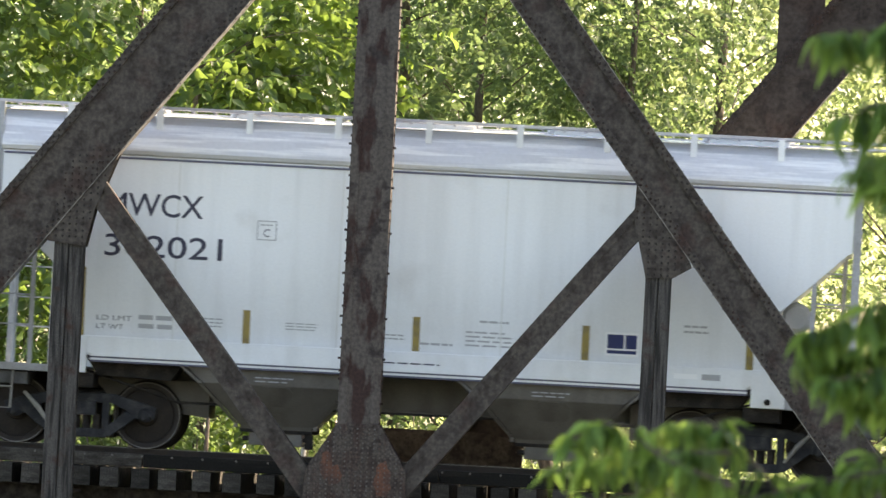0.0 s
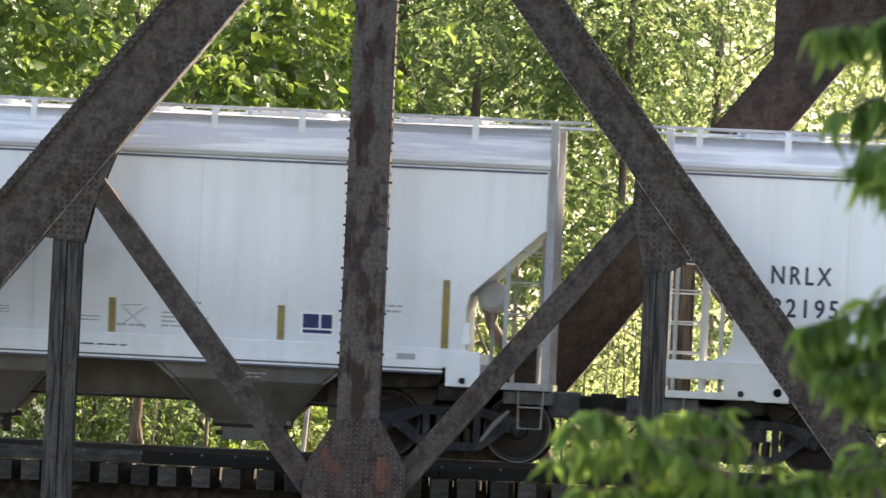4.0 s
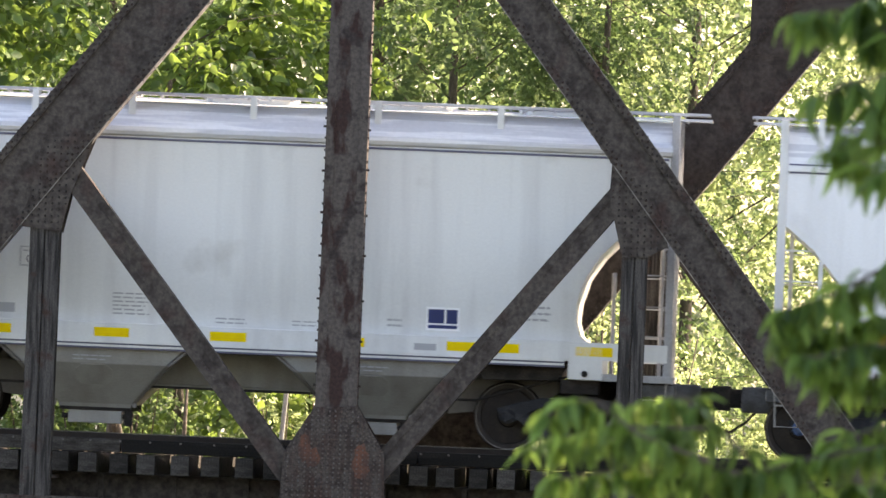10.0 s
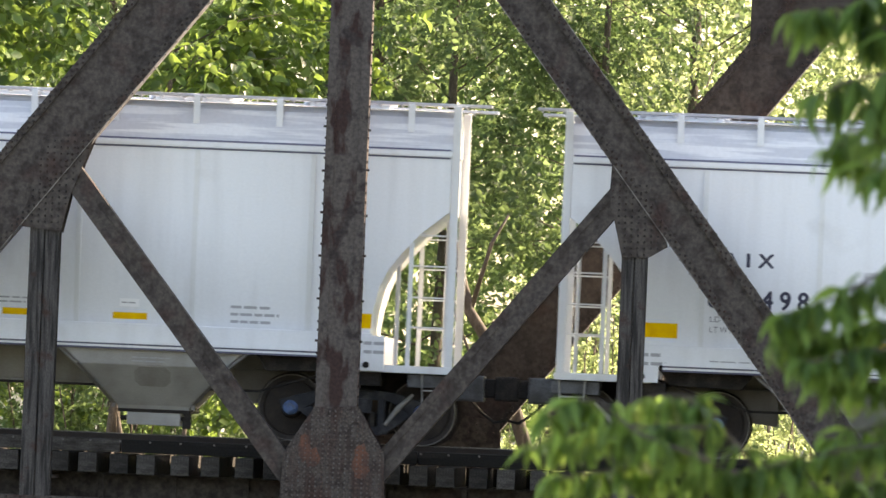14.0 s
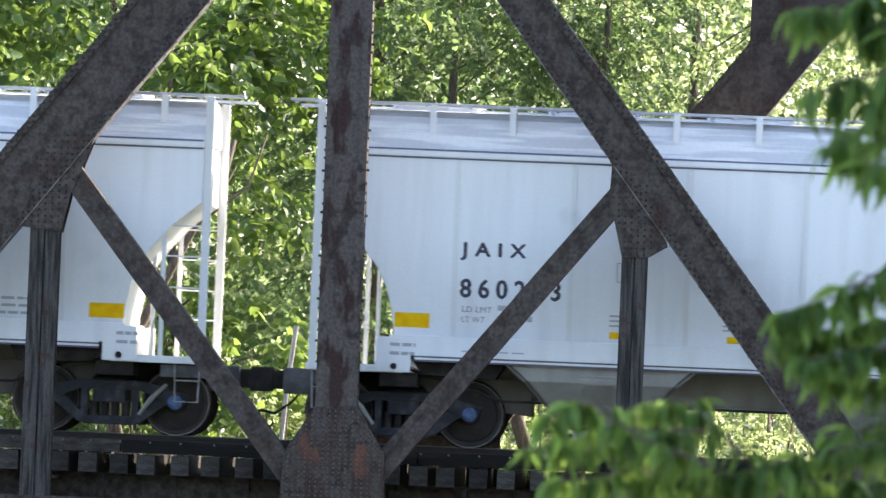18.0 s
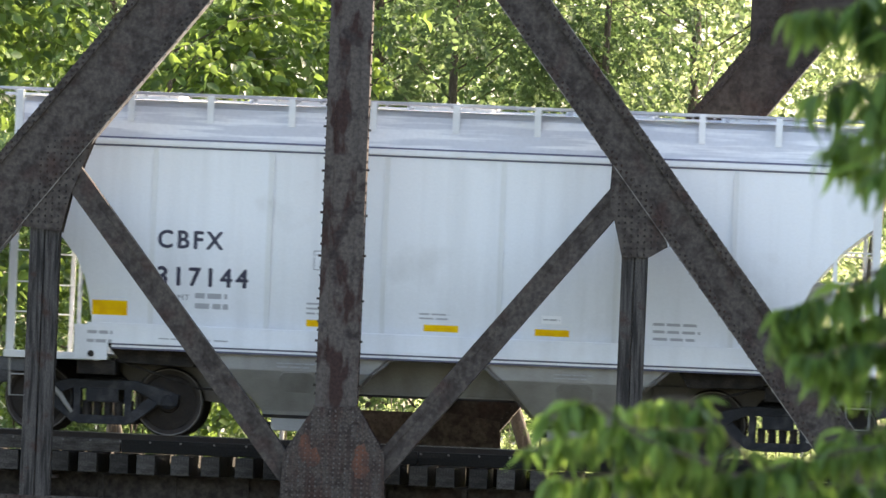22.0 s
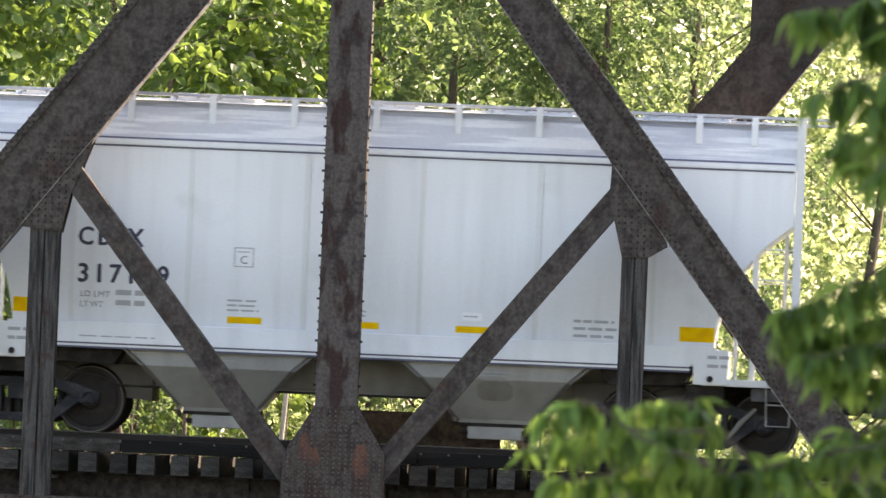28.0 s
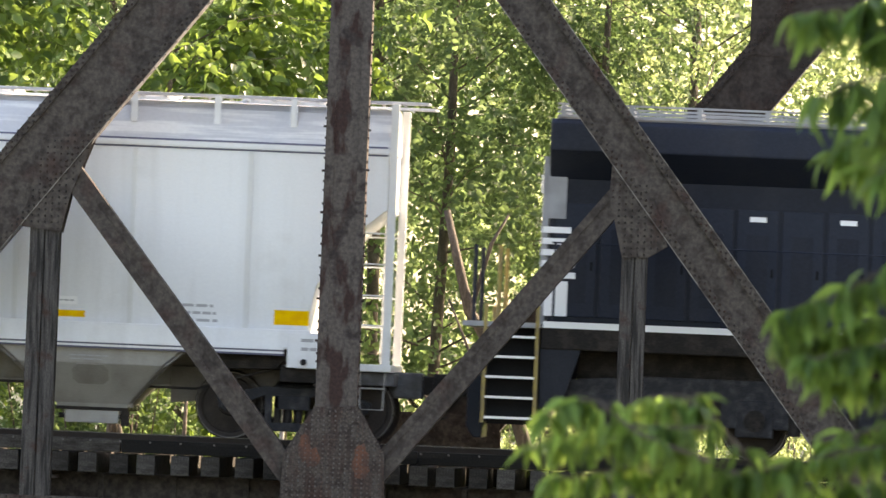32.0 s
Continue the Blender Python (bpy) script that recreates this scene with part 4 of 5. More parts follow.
for car, num, sd in ((CARS[0], "302021", 11), (CARS[1], "301085", 23)):
    y = -1.6
    lettering("MWCX", -4.38, -3.06, 3.18, 3.49, y, "reporting_letters", INK, car, "dark lettering MWCX", 0.004)
    lettering(num, -4.38, -2.77, 2.62, 2.92, y, "reporting_number", INK, car, "dark number " + num, 0.004)
    weights(car, -4.45, -3.42, 1.60, 1.84, y, sd)
    for x, z0, z1 in ((-4.67, 1.51, 2.45), (-2.39, 1.51, 1.97), (-0.06, 1.53, 2.0), (2.26, 1.53, 2.0), (4.51, 1.51, 2.45)):
        patch(car, "yellow_strip", x, (z0 + z1) / 2, 0.10, z1 - z0, OCHRE, y, "faded yellow upright strip")
    frame_box(car, -2.17, 3.07, 0.27, 0.27, y)
    logo(car, 2.76, 1.77, y)
    for x0, x1, z0, z1, rows in ((-1.85, -1.4, 1.72, 1.84, 3), (-0.5, -0.2, 1.66, 1.76, 2), (0.0, 0.5, 1.6, 1.68, 1), (0.62, 1.3, 1.62, 1.86, 4), (0.8, 1.25, 1.94, 2.02, 1), (3.6, 3.95, 1.95, 2.1, 2), (-3.0, -2.7, 1.7, 1.85, 3)):
        bars(car, x0, x1, z0, z1, rows, y, FADED, "small_print", 3, sd + rows)
    bars(car, -0.7, 0.4, 1.33, 1.38, 1, -1.641, INK, "small_print", 5, sd)
    patch(car, "white_label", 3.65, 1.38, 0.32, 0.07, PATCH, -1.641, "small white label")
    patch(car, "grey_label", 4.0, 1.38, 0.25, 0.08, FADED, -1.641, "small grey label")
scrawl = Shape()
for a in ((0.05, 1.62, 0.42, 1.90), (0.08, 1.88, 0.40, 1.60), (0.05, 1.90, 0.34, 1.92)):
    scrawl.prism(along((a[0], a[1]), (a[2], a[3]), 0.014), -1.604, -1.601)
part("chalk_scrawl", scrawl, FADED, CARS[1], "thin grey chalk scrawl")
car = hopper("open", WHITE, "clean white covered hopper car with rounded end openings", TRUCK, False)
CARS.append(car)
y = -1.6
lettering("NRLX", -4.43, -3.62, 2.61, 2.85, y, "reporting_letters", INK, car, "dark lettering NRLX", 0.007, 1.35)
lettering("32195", -4.40, -3.51, 2.16, 2.41, y, "reporting_number", INK, car, "dark number 32195", 0.007, 1.3)
weights(car, -4.43, -3.88, 1.76, 1.98, y, 5)
patch(car, "amber_panel", -4.20, 1.625, 0.47, 0.19, AMBER, y, "amber reflective panel")
for x, w in ((-2.0, 0.46), (-0.05, 0.44), (1.84, 0.46), (3.6, 0.4), (5.02, 0.72)):
    patch(car, "amber_strip", x, 1.34, w, 0.10, AMBER, -1.641, "amber reflective strip")
frame_box(car, -2.41, 2.53, 0.27, 0.27, y)
logo(car, 3.03, 1.70, y)
for x0, x1, z0, z1, rows in ((-0.2, 0.08, 1.57, 1.76, 5), (0.9, 1.15, 1.62, 1.72, 3), (1.65, 2.15, 1.6, 1.7, 2), (-3.6, -3.3, 1.55, 1.59, 1), (3.95, 4.4, 1.58, 1.82, 3), (2.6, 2.72, 1.62, 1.65, 1)):
    bars(car, x0, x1, z0, z1, rows, y, FADED, "small_print", 3, rows)
patch(car, "grey_label", 3.4, 1.36, 0.25, 0.08, FADED, -1.641, "small grey label")
for ex in (-1, 1):
    eb = part("end_plate", Shape().box(*sorted((ex * 4.12, ex * 4.58)), -1.645, -1.60, 0.98, 1.27), WHITE, car, bevel=0.01)
    part("lifting_hole", Shape().disc(ex * 4.28, -1.65, 1.12, 0.06, -1.652, -1.64, 16), GRILLE, eb)
car = hopper("round", GREYWHITE, "greyish white covered hopper car with bright yellow strips", TRUCK, False)
CARS.append(car)
patch(car, "white_patch", -3.97, 2.65, 1.03, 0.29, PATCH, y, "clean white patch behind the lettering")
patch(car, "white_patch", -3.92, 2.185, 1.19, 0.31, PATCH, y, "clean white patch behind the number")
lettering("CEFX", -4.37, -3.68, 2.55, 2.78, y - 0.005, "reporting_letters", INK, car, "dark blue lettering CEFX", 0.010)
lettering("304829", -4.50, -3.39, 2.07, 2.31, y - 0.005, "reporting_number", INK, car, "dark blue number 304829", 0.010)
weights(car, -4.58, -3.68, 1.66, 1.95, y, 8)
bars(car, -4.5, -3.95, 1.53, 1.58, 1, y, FADED, "small_print", 4, 9)
for x, w in ((-3.58, 0.98), (-1.71, 0.48), (-0.11, 0.50), (1.61, 0.30), (3.38, 0.99), (4.9, 0.5)):
    patch(car, "yellow_strip", x, 1.385, w, 0.125, BRIGHT, -1.641, "bright yellow reflective strip")
frame_box(car, -2.88, 2.38, 0.27, 0.27, y)
patch(car, "grey_label", -3.2, 1.67, 0.27, 0.13, FADED, y, "small faded grey label")
logo(car, 2.81, 1.75, y)
for x0, x1, z0, z1, rows in ((-1.72, -1.2, 1.62, 1.95, 6), (-0.3, 0.2, 1.55, 1.66, 2), (0.75, 1.15, 1.56, 1.66, 2), (2.05, 2.3, 1.6, 1.75, 2), (3.9, 4.3, 1.75, 2.0, 3)):
    bars(car, x0, x1, z0, z1, rows, y, FADED, "small_print", 3, rows)
patch(car, "grey_label", 2.59, 1.36, 0.3, 0.09, FADED, -1.641, "small grey label")
RIBBED = "white ribbed covered hopper car with yellow reflective strips"
blue_caps, blue_tank = hopper("ribbed", WHITE, RIBBED, CAPBLUE, False), hopper("ribbed", WHITE, RIBBED, CAPBLUE)
black_tank, black_caps = hopper("ribbed", WHITE, RIBBED, TRUCK), hopper("ribbed", WHITE, RIBBED, TRUCK, False)
ribbed = [blue_caps, copy_thing(blue_caps, Matrix.Identity(4)), blue_tank, black_tank, copy_thing(black_tank, Matrix.Identity(4)),
          black_caps, copy_thing(black_caps, Matrix.Identity(4))]
for k, (car, a, b) in enumerate(zip(ribbed, ("JAIX",) * 3 + ("CBFX",) * 4, ("860164", "860498", "860203", "317144", "317136", "317159", "317134"))):
    marks(car, a, b, "ribbed", 100 + 10 * k)
    if k in (2, 3, 4):
        part("marker_box", Shape().box(5.92, 6.02, -1.54, -1.42, 1.95, 2.4), CARDARK, car, "small black box on the corner post", bevel=0.01)
    CARS.append(car)


# the sides curve in towards the sill
CURVED = {"body", "side_rib", "sheet_seam", "weight_stencil", "weight_print", "small_print", "yellow_panel",
          "yellow_strip", "amber_panel", "white_label", "grey_label", "white_patch", "square_frame", "letter", "digit", "blue_panel", "blue_field", "chalk_scrawl"}


def curve_sides(meshes):
    for me in meshes:
        bm = bmesh.new()
        bm.from_mesh(me)
        zs = [v.co.z for v in bm.verts]
        if max(zs) - min(zs) > 0.35:
            for k in range(15):
                bmesh.ops.bisect_plane(bm, geom=bm.verts[:] + bm.edges[:] + bm.faces[:], plane_co=(0, 0, 1.518 + 0.1 * k), plane_no=(0, 0, 1))
        for v in bm.verts:
            if abs(v.co.y) > 1.5 and 1.514 < v.co.z < 2.95:
                v.co.y -= math.copysign(0.16 * ((2.95 - v.co.z) / 1.43) ** 2, v.co.y)
        bm.to_mesh(me)
        bm.free()


curve_sides({o.data.name: o.data for car in CARS for o in car.children_recursive if o.name.split(".")[0] in CURVED}.values())
PITCH = 13.33
NUDGE = (-0.04, -0.04, 0.0, -0.09) + (-0.14,) * 5 + (-0.18, -0.14)


# ---- locomotive ----
def locomotive():
    """A six-axle black locomotive, its long hood end leading; x = 0 at the coupler face."""
    loco = thing("locomotive", "black diesel locomotive with grey roof grilles and white sill stripe", "locomotive")
    L, D = 22.0, 1.74
    part("frame_sill", Shape().box(1.2, L - 1.2, -1.48, 1.48, 1.40, D - 0.03), CARDARK, loco, bevel=0.02)
    for y in (-1.486, 1.486):
        part("sill_stripe", Shape().box(1.22, L - 1.2, y - 0.004, y + 0.004, D - 0.05, D + 0.04), PATCH, loco, "white stripe along the sill")
    part("walkway", Shape().box(0.15, L - 0.75, -1.48, 1.48, D - 0.03, D), NAVY, loco)
    part("long_hood", Shape().box(1.24, 15.5, -0.95, 0.95, D, 4.1), NAVY, loco, bevel=0.06)
    wing = Shape()
    prof = [(-0.95, 3.75), (-1.40, 4.05), (-1.52, 4.13), (-1.52, 4.50), (-1.44, 4.56), (1.44, 4.56), (1.52, 4.50), (1.52, 4.13), (1.40, 4.05), (0.95, 3.75)]
    n = len(prof)
    wing.add([(x, yy, z) for x in (1.22, 9.0) for yy, z in prof], [(i, (i + 1) % n, n + (i + 1) % n, n + i) for i in range(n)] + [tuple(range(n)), tuple(range(2 * n - 1, n - 1, -1))])
    part("radiator_wing", wing, NAVYDOOR, loco, "flared blue-black radiator housing", bevel=0.03)
    grille = part("roof_grille", Shape().box(1.3, 8.9, -1.36, 1.36, 4.56, 4.62), GREYROOF, loco, "grey roof radiator grille")
    for k in range(9):
        x = 1.35 + 0.93 * k
        part("grille_frame", Shape().box(x, x + 0.07, -1.42, 1.42, 4.60, 4.77), GREYROOF, grille)
    for z in (4.60, 4.655, 4.71, 4.765):
        for y in (-1.40, 1.40):
            part("grille_bar", Shape().box(1.3, 8.9, y - 0.02, y + 0.02, z - 0.014, z + 0.014), GREYROOF, grille)
    part("engine_roof", Shape().box(9.0, 15.5, -0.9, 0.9, 4.1, 4.4), NAVY, loco, bevel=0.06)
    for k in range(21):
        x = 1.62 + 0.62 * k
        d = part("hood_door", Shape().box(x - 0.28, x + 0.28, -0.975, -0.95, 1.86, 3.42), NAVYDOOR, loco, bevel=0.01)
        part("louvre", Shape().box(x - 0.15, x + 0.15, -0.982, -0.974, 2.05, 3.08), NAVY, d)
        part("door_handle", Shape().box(x + 0.2, x + 0.23, -0.99, -0.974, 2.5, 2.62), GRILLE, d)
        if k % 2 == 0 and k > 1:
            part("door_plate", Shape().box(x - 0.115, x + 0.115, -0.986, -0.974, 3.26, 3.33), PATCH, d, "small white plate")
    part("hood_end", Shape().box(1.13, 1.23, -0.9, 0.9, D, 4.05), GREYROOF, loco, "weathered grey hood end panel", bevel=0.02)
    part("corner_panel", Shape().box(1.20, 1.46, -0.985, -0.95, 3.20, 3.98), GREYROOF, loco, "grey corner panel")
    part("corner_panel", Shape().box(1.20, 1.52, -0.985, -0.95, 1.86, 2.34), PATCH, loco, "pale corner panel")
    for k in range(5):
        z = 2.38 + 0.155 * k
        part("end_stripe", Shape().box(1.15, 1.62 - 0.02 * k, -0.992, -0.96, z, z + 0.085), PATCH, loco, "white warning stripe")
        part("end_stripe", Shape().box(1.122, 1.132, -0.9, 0.9, z, z + 0.085), PATCH, loco, "white warning stripe")
    part("number_board", Shape().box(1.10, 1.14, -0.75, -0.15, 3.55, 3.8), PATCH, loco)
    for sd in (-1, 1):
        y0, y1 = sorted((sd * 0.9, sd * 1.5))
        sw = part("step_well", Shape().box(0.42, 1.2, *sorted((sd * 0.86, sd * 0.9)), 0.35, D - 0.03), NAVY, loco, "black boarding steps")
        for k in range(5):
            z = 0.42 + 0.278 * k
            part("tread", Shape().box(0.46, 1.14, y0, y1, z, z + 0.03), NAVY, sw)
            part("step_edge", Shape().box(0.46, 1.14, sd * 1.506 - 0.006, sd * 1.506 + 0.006, z, z + 0.035), PATCH, sw, "pale step edge")
        for x in (0.44, 1.15):
            part("step_side", Shape().box(x - 0.025, x + 0.025, y0, y1, 0.36, D), NAVY, sw)
            part("step_edge", Shape().box(x - 0.025, x + 0.025, sd * 1.508 - 0.006, sd * 1.508 + 0.006, 0.36, D + 0.25), OCHRE, sw, "faded yellow step edge")
        rail = part("handrail", Shape().tube([(1.3, sd * 1.46, 2.86), (L - 1, sd * 1.46, 2.86)], 0.013, 6), NAVYDOOR, loco)
        for k in range(9):
            part("stanchion", Shape().tube([(1.35 + 2.3 * k, sd * 1.46, D), (1.35 + 2.3 * k, sd * 1.46, 2.86)], 0.017, 6), NAVYDOOR, rail)
        for x, mt in ((0.26, NAVYDOOR), (0.60, OCHRE)):
            part("grab_post", Shape().tube([(x, sd * 1.3, D), (x, sd * 1.3, 2.80)], 0.03, 8), mt, loco, "upright grab post")
        part("skirt", Shape().prism([(1.2, 1.4), (1.22, 0.6), (1.5, 0.6), (1.75, 1.4)], *sorted((sd * 1.40, sd * 1.46))), NAVY, loco)
    part("end_platform", Shape().box(0.12, 1.2, -1.5, 1.5, D - 0.06, D + 0.01), GREYROOF, loco)
    part("pilot", Shape().prism([(0.2, 0.3), (0.3, 0.15), (0.42, 0.15), (0.42, 1.3), (0.2, 1.3)], -0.9, 0.9), NAVY, loco, bevel=0.02)
    part("coupler", Shape().box(-0.02, 0.6, -0.14, 0.14, 0.70, 0.98), CARDARK, loco, bevel=0.03)
    part("underframe", Shape().box(1.7, 20.4, -0.8, 0.8, 0.98, 1.42), CARDARK, loco, bevel=0.02)
    part("fuel_tank", Shape().box(8.0, 13.6, -1.4, 1.4, 0.32, 1.25), NAVY, loco, bevel=0.12)
    part("air_tank", Shape().tube([(6.3, -1.1, 1.1), (8.0, -1.1, 1.1)], 0.19, 14), CARDARK, loco)
    part("cab", Shape().box(16.0, 19.6, -1.5, 1.5, D, 4.5), NAVY, loco, bevel=0.1)
    for x in (16.9, 18.0):
        part("cab_window", Shape().box(x - 0.4, x + 0.4, -1.51, -1.49, 3.1, 3.8), GRILLE, loco)
    part("nose", Shape().box(19.5, 21.2, -0.9, 0.9, D, 3.4), NAVY, loco, bevel=0.12)
    for cx in (4.16, 17.9):
        tk = part("truck", Shape().box(-1.6, 1.6, -0.8, 0.8, 0.5, 1.0), TRUCK, loco, "black six-wheel truck", at=Matrix.Translation((cx, 0, 0)), bevel=0.03)
        for sd in (-1, 1):
            y0, y1 = sorted((sd * 0.98, sd * 1.14))
            f = Shape().prism([(-2.6, 0.62), (-2.3, 0.50), (-1.2, 0.42), (1.2, 0.42), (2.3, 0.50), (2.6, 0.62), (2.6, 1.0), (1.5, 1.08), (-1.5, 1.08), (-2.6, 1.0)], y0, y1)
            fr = part("side_frame", f, TRUCK, tk, bevel=0.02)
        for sd in (-1, 1):
            for dx in (-1.9, 0.0, 1.9):
                yf = sd * 1.16
                part("journal_box", Shape().box(dx - 0.26, dx + 0.26, *sorted((sd * 0.96, yf)), 0.30, 0.82), TRUCK, tk, bevel=0.03)
                part("bearing_cover", Shape().disc(dx, yf, 0.53, 0.15, *sorted((yf, yf + sd * 0.06)), 20), CARDARK, tk)
            for dx in (-1.35, -0.55, 0.55, 1.35):
                part("coil_spring", Shape().tube([(dx, sd * 1.12, 0.34), (dx, sd * 1.12, 0.8)], 0.085, 10), CARDARK, tk)
        for dx in (-1.9, 0.0, 1.9):
            wheelset(loco, cx + dx, TRUCK)
    return loco


LOCO = locomotive()


# ---- trees ----
def leaf_mesh(name, mat, centres, size, rng, droop=0.35):
    """Small folded leaves: two triangles pairs each, at the given points, turned every way."""
    n = len(centres)
    c = np.asarray(centres, float)
    a = rng.normal(size=(n, 3))
    a[:, 2] = a[:, 2] * 0.7 - droop
    a /= np.linalg.norm(a, axis=1)[:, None]
    b = np.cross(a, rng.normal(size=(n, 3)))
    b /= np.linalg.norm(b, axis=1)[:, None]
    k = np.cross(a, b)
    s = size * rng.uniform(0.6, 1.25, n)[:, None]
    tip, base = c + a * s * 0.5, c - a * s * 0.5
    mid = c - a * s * 0.05
    p, q = mid + b * s * 0.30 + k * s * 0.09, mid - b * s * 0.30 + k * s * 0.09
    v = np.stack([base, p, tip, q], 1).reshape(-1, 3)
    me = bpy.data.meshes.new(name)
    me.vertices.add(4 * n)
    me.vertices.foreach_set("co", v.ravel())
    i = np.arange(n)[:, None] * 4
    tri = np.concatenate([i + [0, 1, 2], i + [0, 2, 3]], 1).reshape(-1)
    me.loops.add(6 * n)
    me.loops.foreach_set("vertex_index", tri.astype(np.int32))
    me.polygons.add(2 * n)
    me.polygons.foreach_set("loop_start", np.arange(2 * n, dtype=np.int32) * 3)
    me.materials.append(mat)
    me.update()
    me.validate()
    return me


def grow(rng, base, height, spread, limbs, twig):
    """Trunk and limbs as tubes; returns the wood and the points where foliage sits."""
    wood = Shape()
    x, y, z = base
    lean = rng.normal(size=2) * 0.06 * height
    pts = [(x + lean[0] * t + 0.12 * math.sin(5 * t + x), y + lean[1] * t, z - 0.3 + height * t) for t in (0, 0.25, 0.5, 0.75, 1.0)]
    r = 0.0055 * height
    wood.tube(pts, [r * 1.25, r, r * 0.75, r * 0.45, r * 0.15], 8)
    spots = []
    for k in range(limbs):
        t = rng.uniform(0.22, 0.97)
        i = min(int(t * 4), 3)
        u = t * 4 - i
        p = np.array(pts[i]) * (1 - u) + np.array(pts[i + 1]) * u
        ang = rng.uniform(0, 2 * math.pi)
        ln = spread * (1.15 - 0.75 * t) * rng.uniform(0.55, 1.1)
        d = np.array([math.cos(ang), math.sin(ang), rng.uniform(0.15, 0.8)])
        q1, q2 = p + d * ln * 0.5 + [0.12 * math.sin(7 * k), 0.1 * math.cos(5 * k), 0.1 - 0.16 * math.sin(3 * k)], p + d * ln * np.array([1, 1, 0.7])
        wood.tube([p, q1, q2], [r * 0.28 * (1.1 - t), r * 0.14 * (1.1 - t), 0.005], 5)
        for j in range(twig):
            w = rng.uniform(0.3, 1.08)
            spots.append(p + (q2 - p) * w + rng.normal(size=3) * 0.35)
    return wood, spots


def spray_mesh(name, mat, origins, outs, count, reach, size, rng, wide=0.30):
    """Leafy sprays: each a drooping shoot with pointed leaves set alternately along it, all facing much the same way."""
    m = len(origins)
    o, u = np.asarray(origins, float)[:, None, :], np.asarray(outs, float)

    def unit(v):
        return v / np.maximum(np.linalg.norm(v, axis=-1, keepdims=True), 1e-6)

    d = unit(u * 0.8 + rng.normal(size=(m, 3)) * 0.45 + [0, 0, -0.30])
    side = unit(np.cross(d, [0, 0, 1.0]))
    t = np.linspace(0.08, 1.0, count)[None, :, None]
    alt = np.where(np.arange(count) % 2, 1.0, -1.0)[None, :, None]
    ln = reach * rng.uniform(0.6, 1.3, (m, 1, 1))
    c = o + d[:, None] * ln * t + np.array([0, 0, -0.35]) * ln * t ** 2
    a = unit(d[:, None] * 0.45 + side[:, None] * alt * 0.75 + [0, 0, -0.40] + rng.normal(size=(m, count, 3)) * 0.32)
    face = unit(u * 0.5 + [0, 0, 0.75] + rng.normal(size=(m, 3)) * 0.55)[:, None] + rng.normal(size=(m, count, 3)) * 0.35
    b = unit(np.cross(a, face))
    k = np.cross(b, a)
    s = size * rng.uniform(0.6, 1.25, (m, count, 1))
    v = np.stack([c, c + a * s * 0.30 + b * s * wide + k * s * 0.08, c + a * s * 0.66 + b * s * wide * 0.72 + k * s * 0.05, c + a * s - k * s * 0.10,
                  c + a * s * 0.66 - b * s * wide * 0.72 + k * s * 0.05, c + a * s * 0.30 - b * s * wide + k * s * 0.08], 2).reshape(-1, 3)
    n = m * count
    me = bpy.data.meshes.new(name)
    me.vertices.add(6 * n)
    me.vertices.foreach_set("co", v.ravel())
    i = np.arange(n)[:, None] * 6
    me.loops.add(8 * n)
    me.loops.foreach_set("vertex_index", np.concatenate([i + [0, 1, 2, 3], i + [0, 3, 4, 5]], 1).reshape(-1).astype(np.int32))
    me.polygons.add(2 * n)
    me.polygons.foreach_set("loop_start", np.arange(2 * n, dtype=np.int32) * 4)
    me.materials.append(mat)
    me.update()
    me.validate()
    return me


def tree(base, height, spread, mat, seed, leaves, size, label, limbs=34, twig=5, clump=0.42):
    rng = np.random.default_rng(seed)
    wood, spots = grow(rng, base, height, spread, limbs, twig)
    root = thing("tree", label, "tree", "trees behind the bridge")
    part("trunk", wood, BARK, root, smooth=True)
    count = 9 if size > 0.15 else 14
    per = max(1, leaves // (len(spots) * count))
    os, us = [], []
    for p in spots:
        r = clump * rng.uniform(0.5, 1.3)
        g = rng.normal(size=(per, 3)) * [r, r, r * 0.7]
        out = (p - np.array(base)) * [1, 1, 0]
        os.append(p + g)
        us.append(out / max(np.linalg.norm(out), 0.1) + g / r * 0.6)
    part("crown", spray_mesh("crown", mat, np.concatenate(os), np.concatenate(us), count, 2.6 * size if size > 0.15 else 4.5 * size, size, rng, 0.33), mat, root)
    return root


# D marks trees toned darker for shade, C trees toned brighter for sun.
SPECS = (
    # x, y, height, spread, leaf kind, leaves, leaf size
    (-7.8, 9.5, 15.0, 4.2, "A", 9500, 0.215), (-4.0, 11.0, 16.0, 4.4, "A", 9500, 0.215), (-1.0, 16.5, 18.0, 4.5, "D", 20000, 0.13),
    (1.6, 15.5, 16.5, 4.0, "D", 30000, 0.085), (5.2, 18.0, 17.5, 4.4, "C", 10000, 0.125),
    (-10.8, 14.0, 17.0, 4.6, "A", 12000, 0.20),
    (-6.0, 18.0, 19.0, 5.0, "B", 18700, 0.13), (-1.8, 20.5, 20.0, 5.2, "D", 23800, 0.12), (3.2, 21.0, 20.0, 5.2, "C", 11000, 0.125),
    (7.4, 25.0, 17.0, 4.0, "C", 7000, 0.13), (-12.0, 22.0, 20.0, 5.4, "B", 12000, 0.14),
)
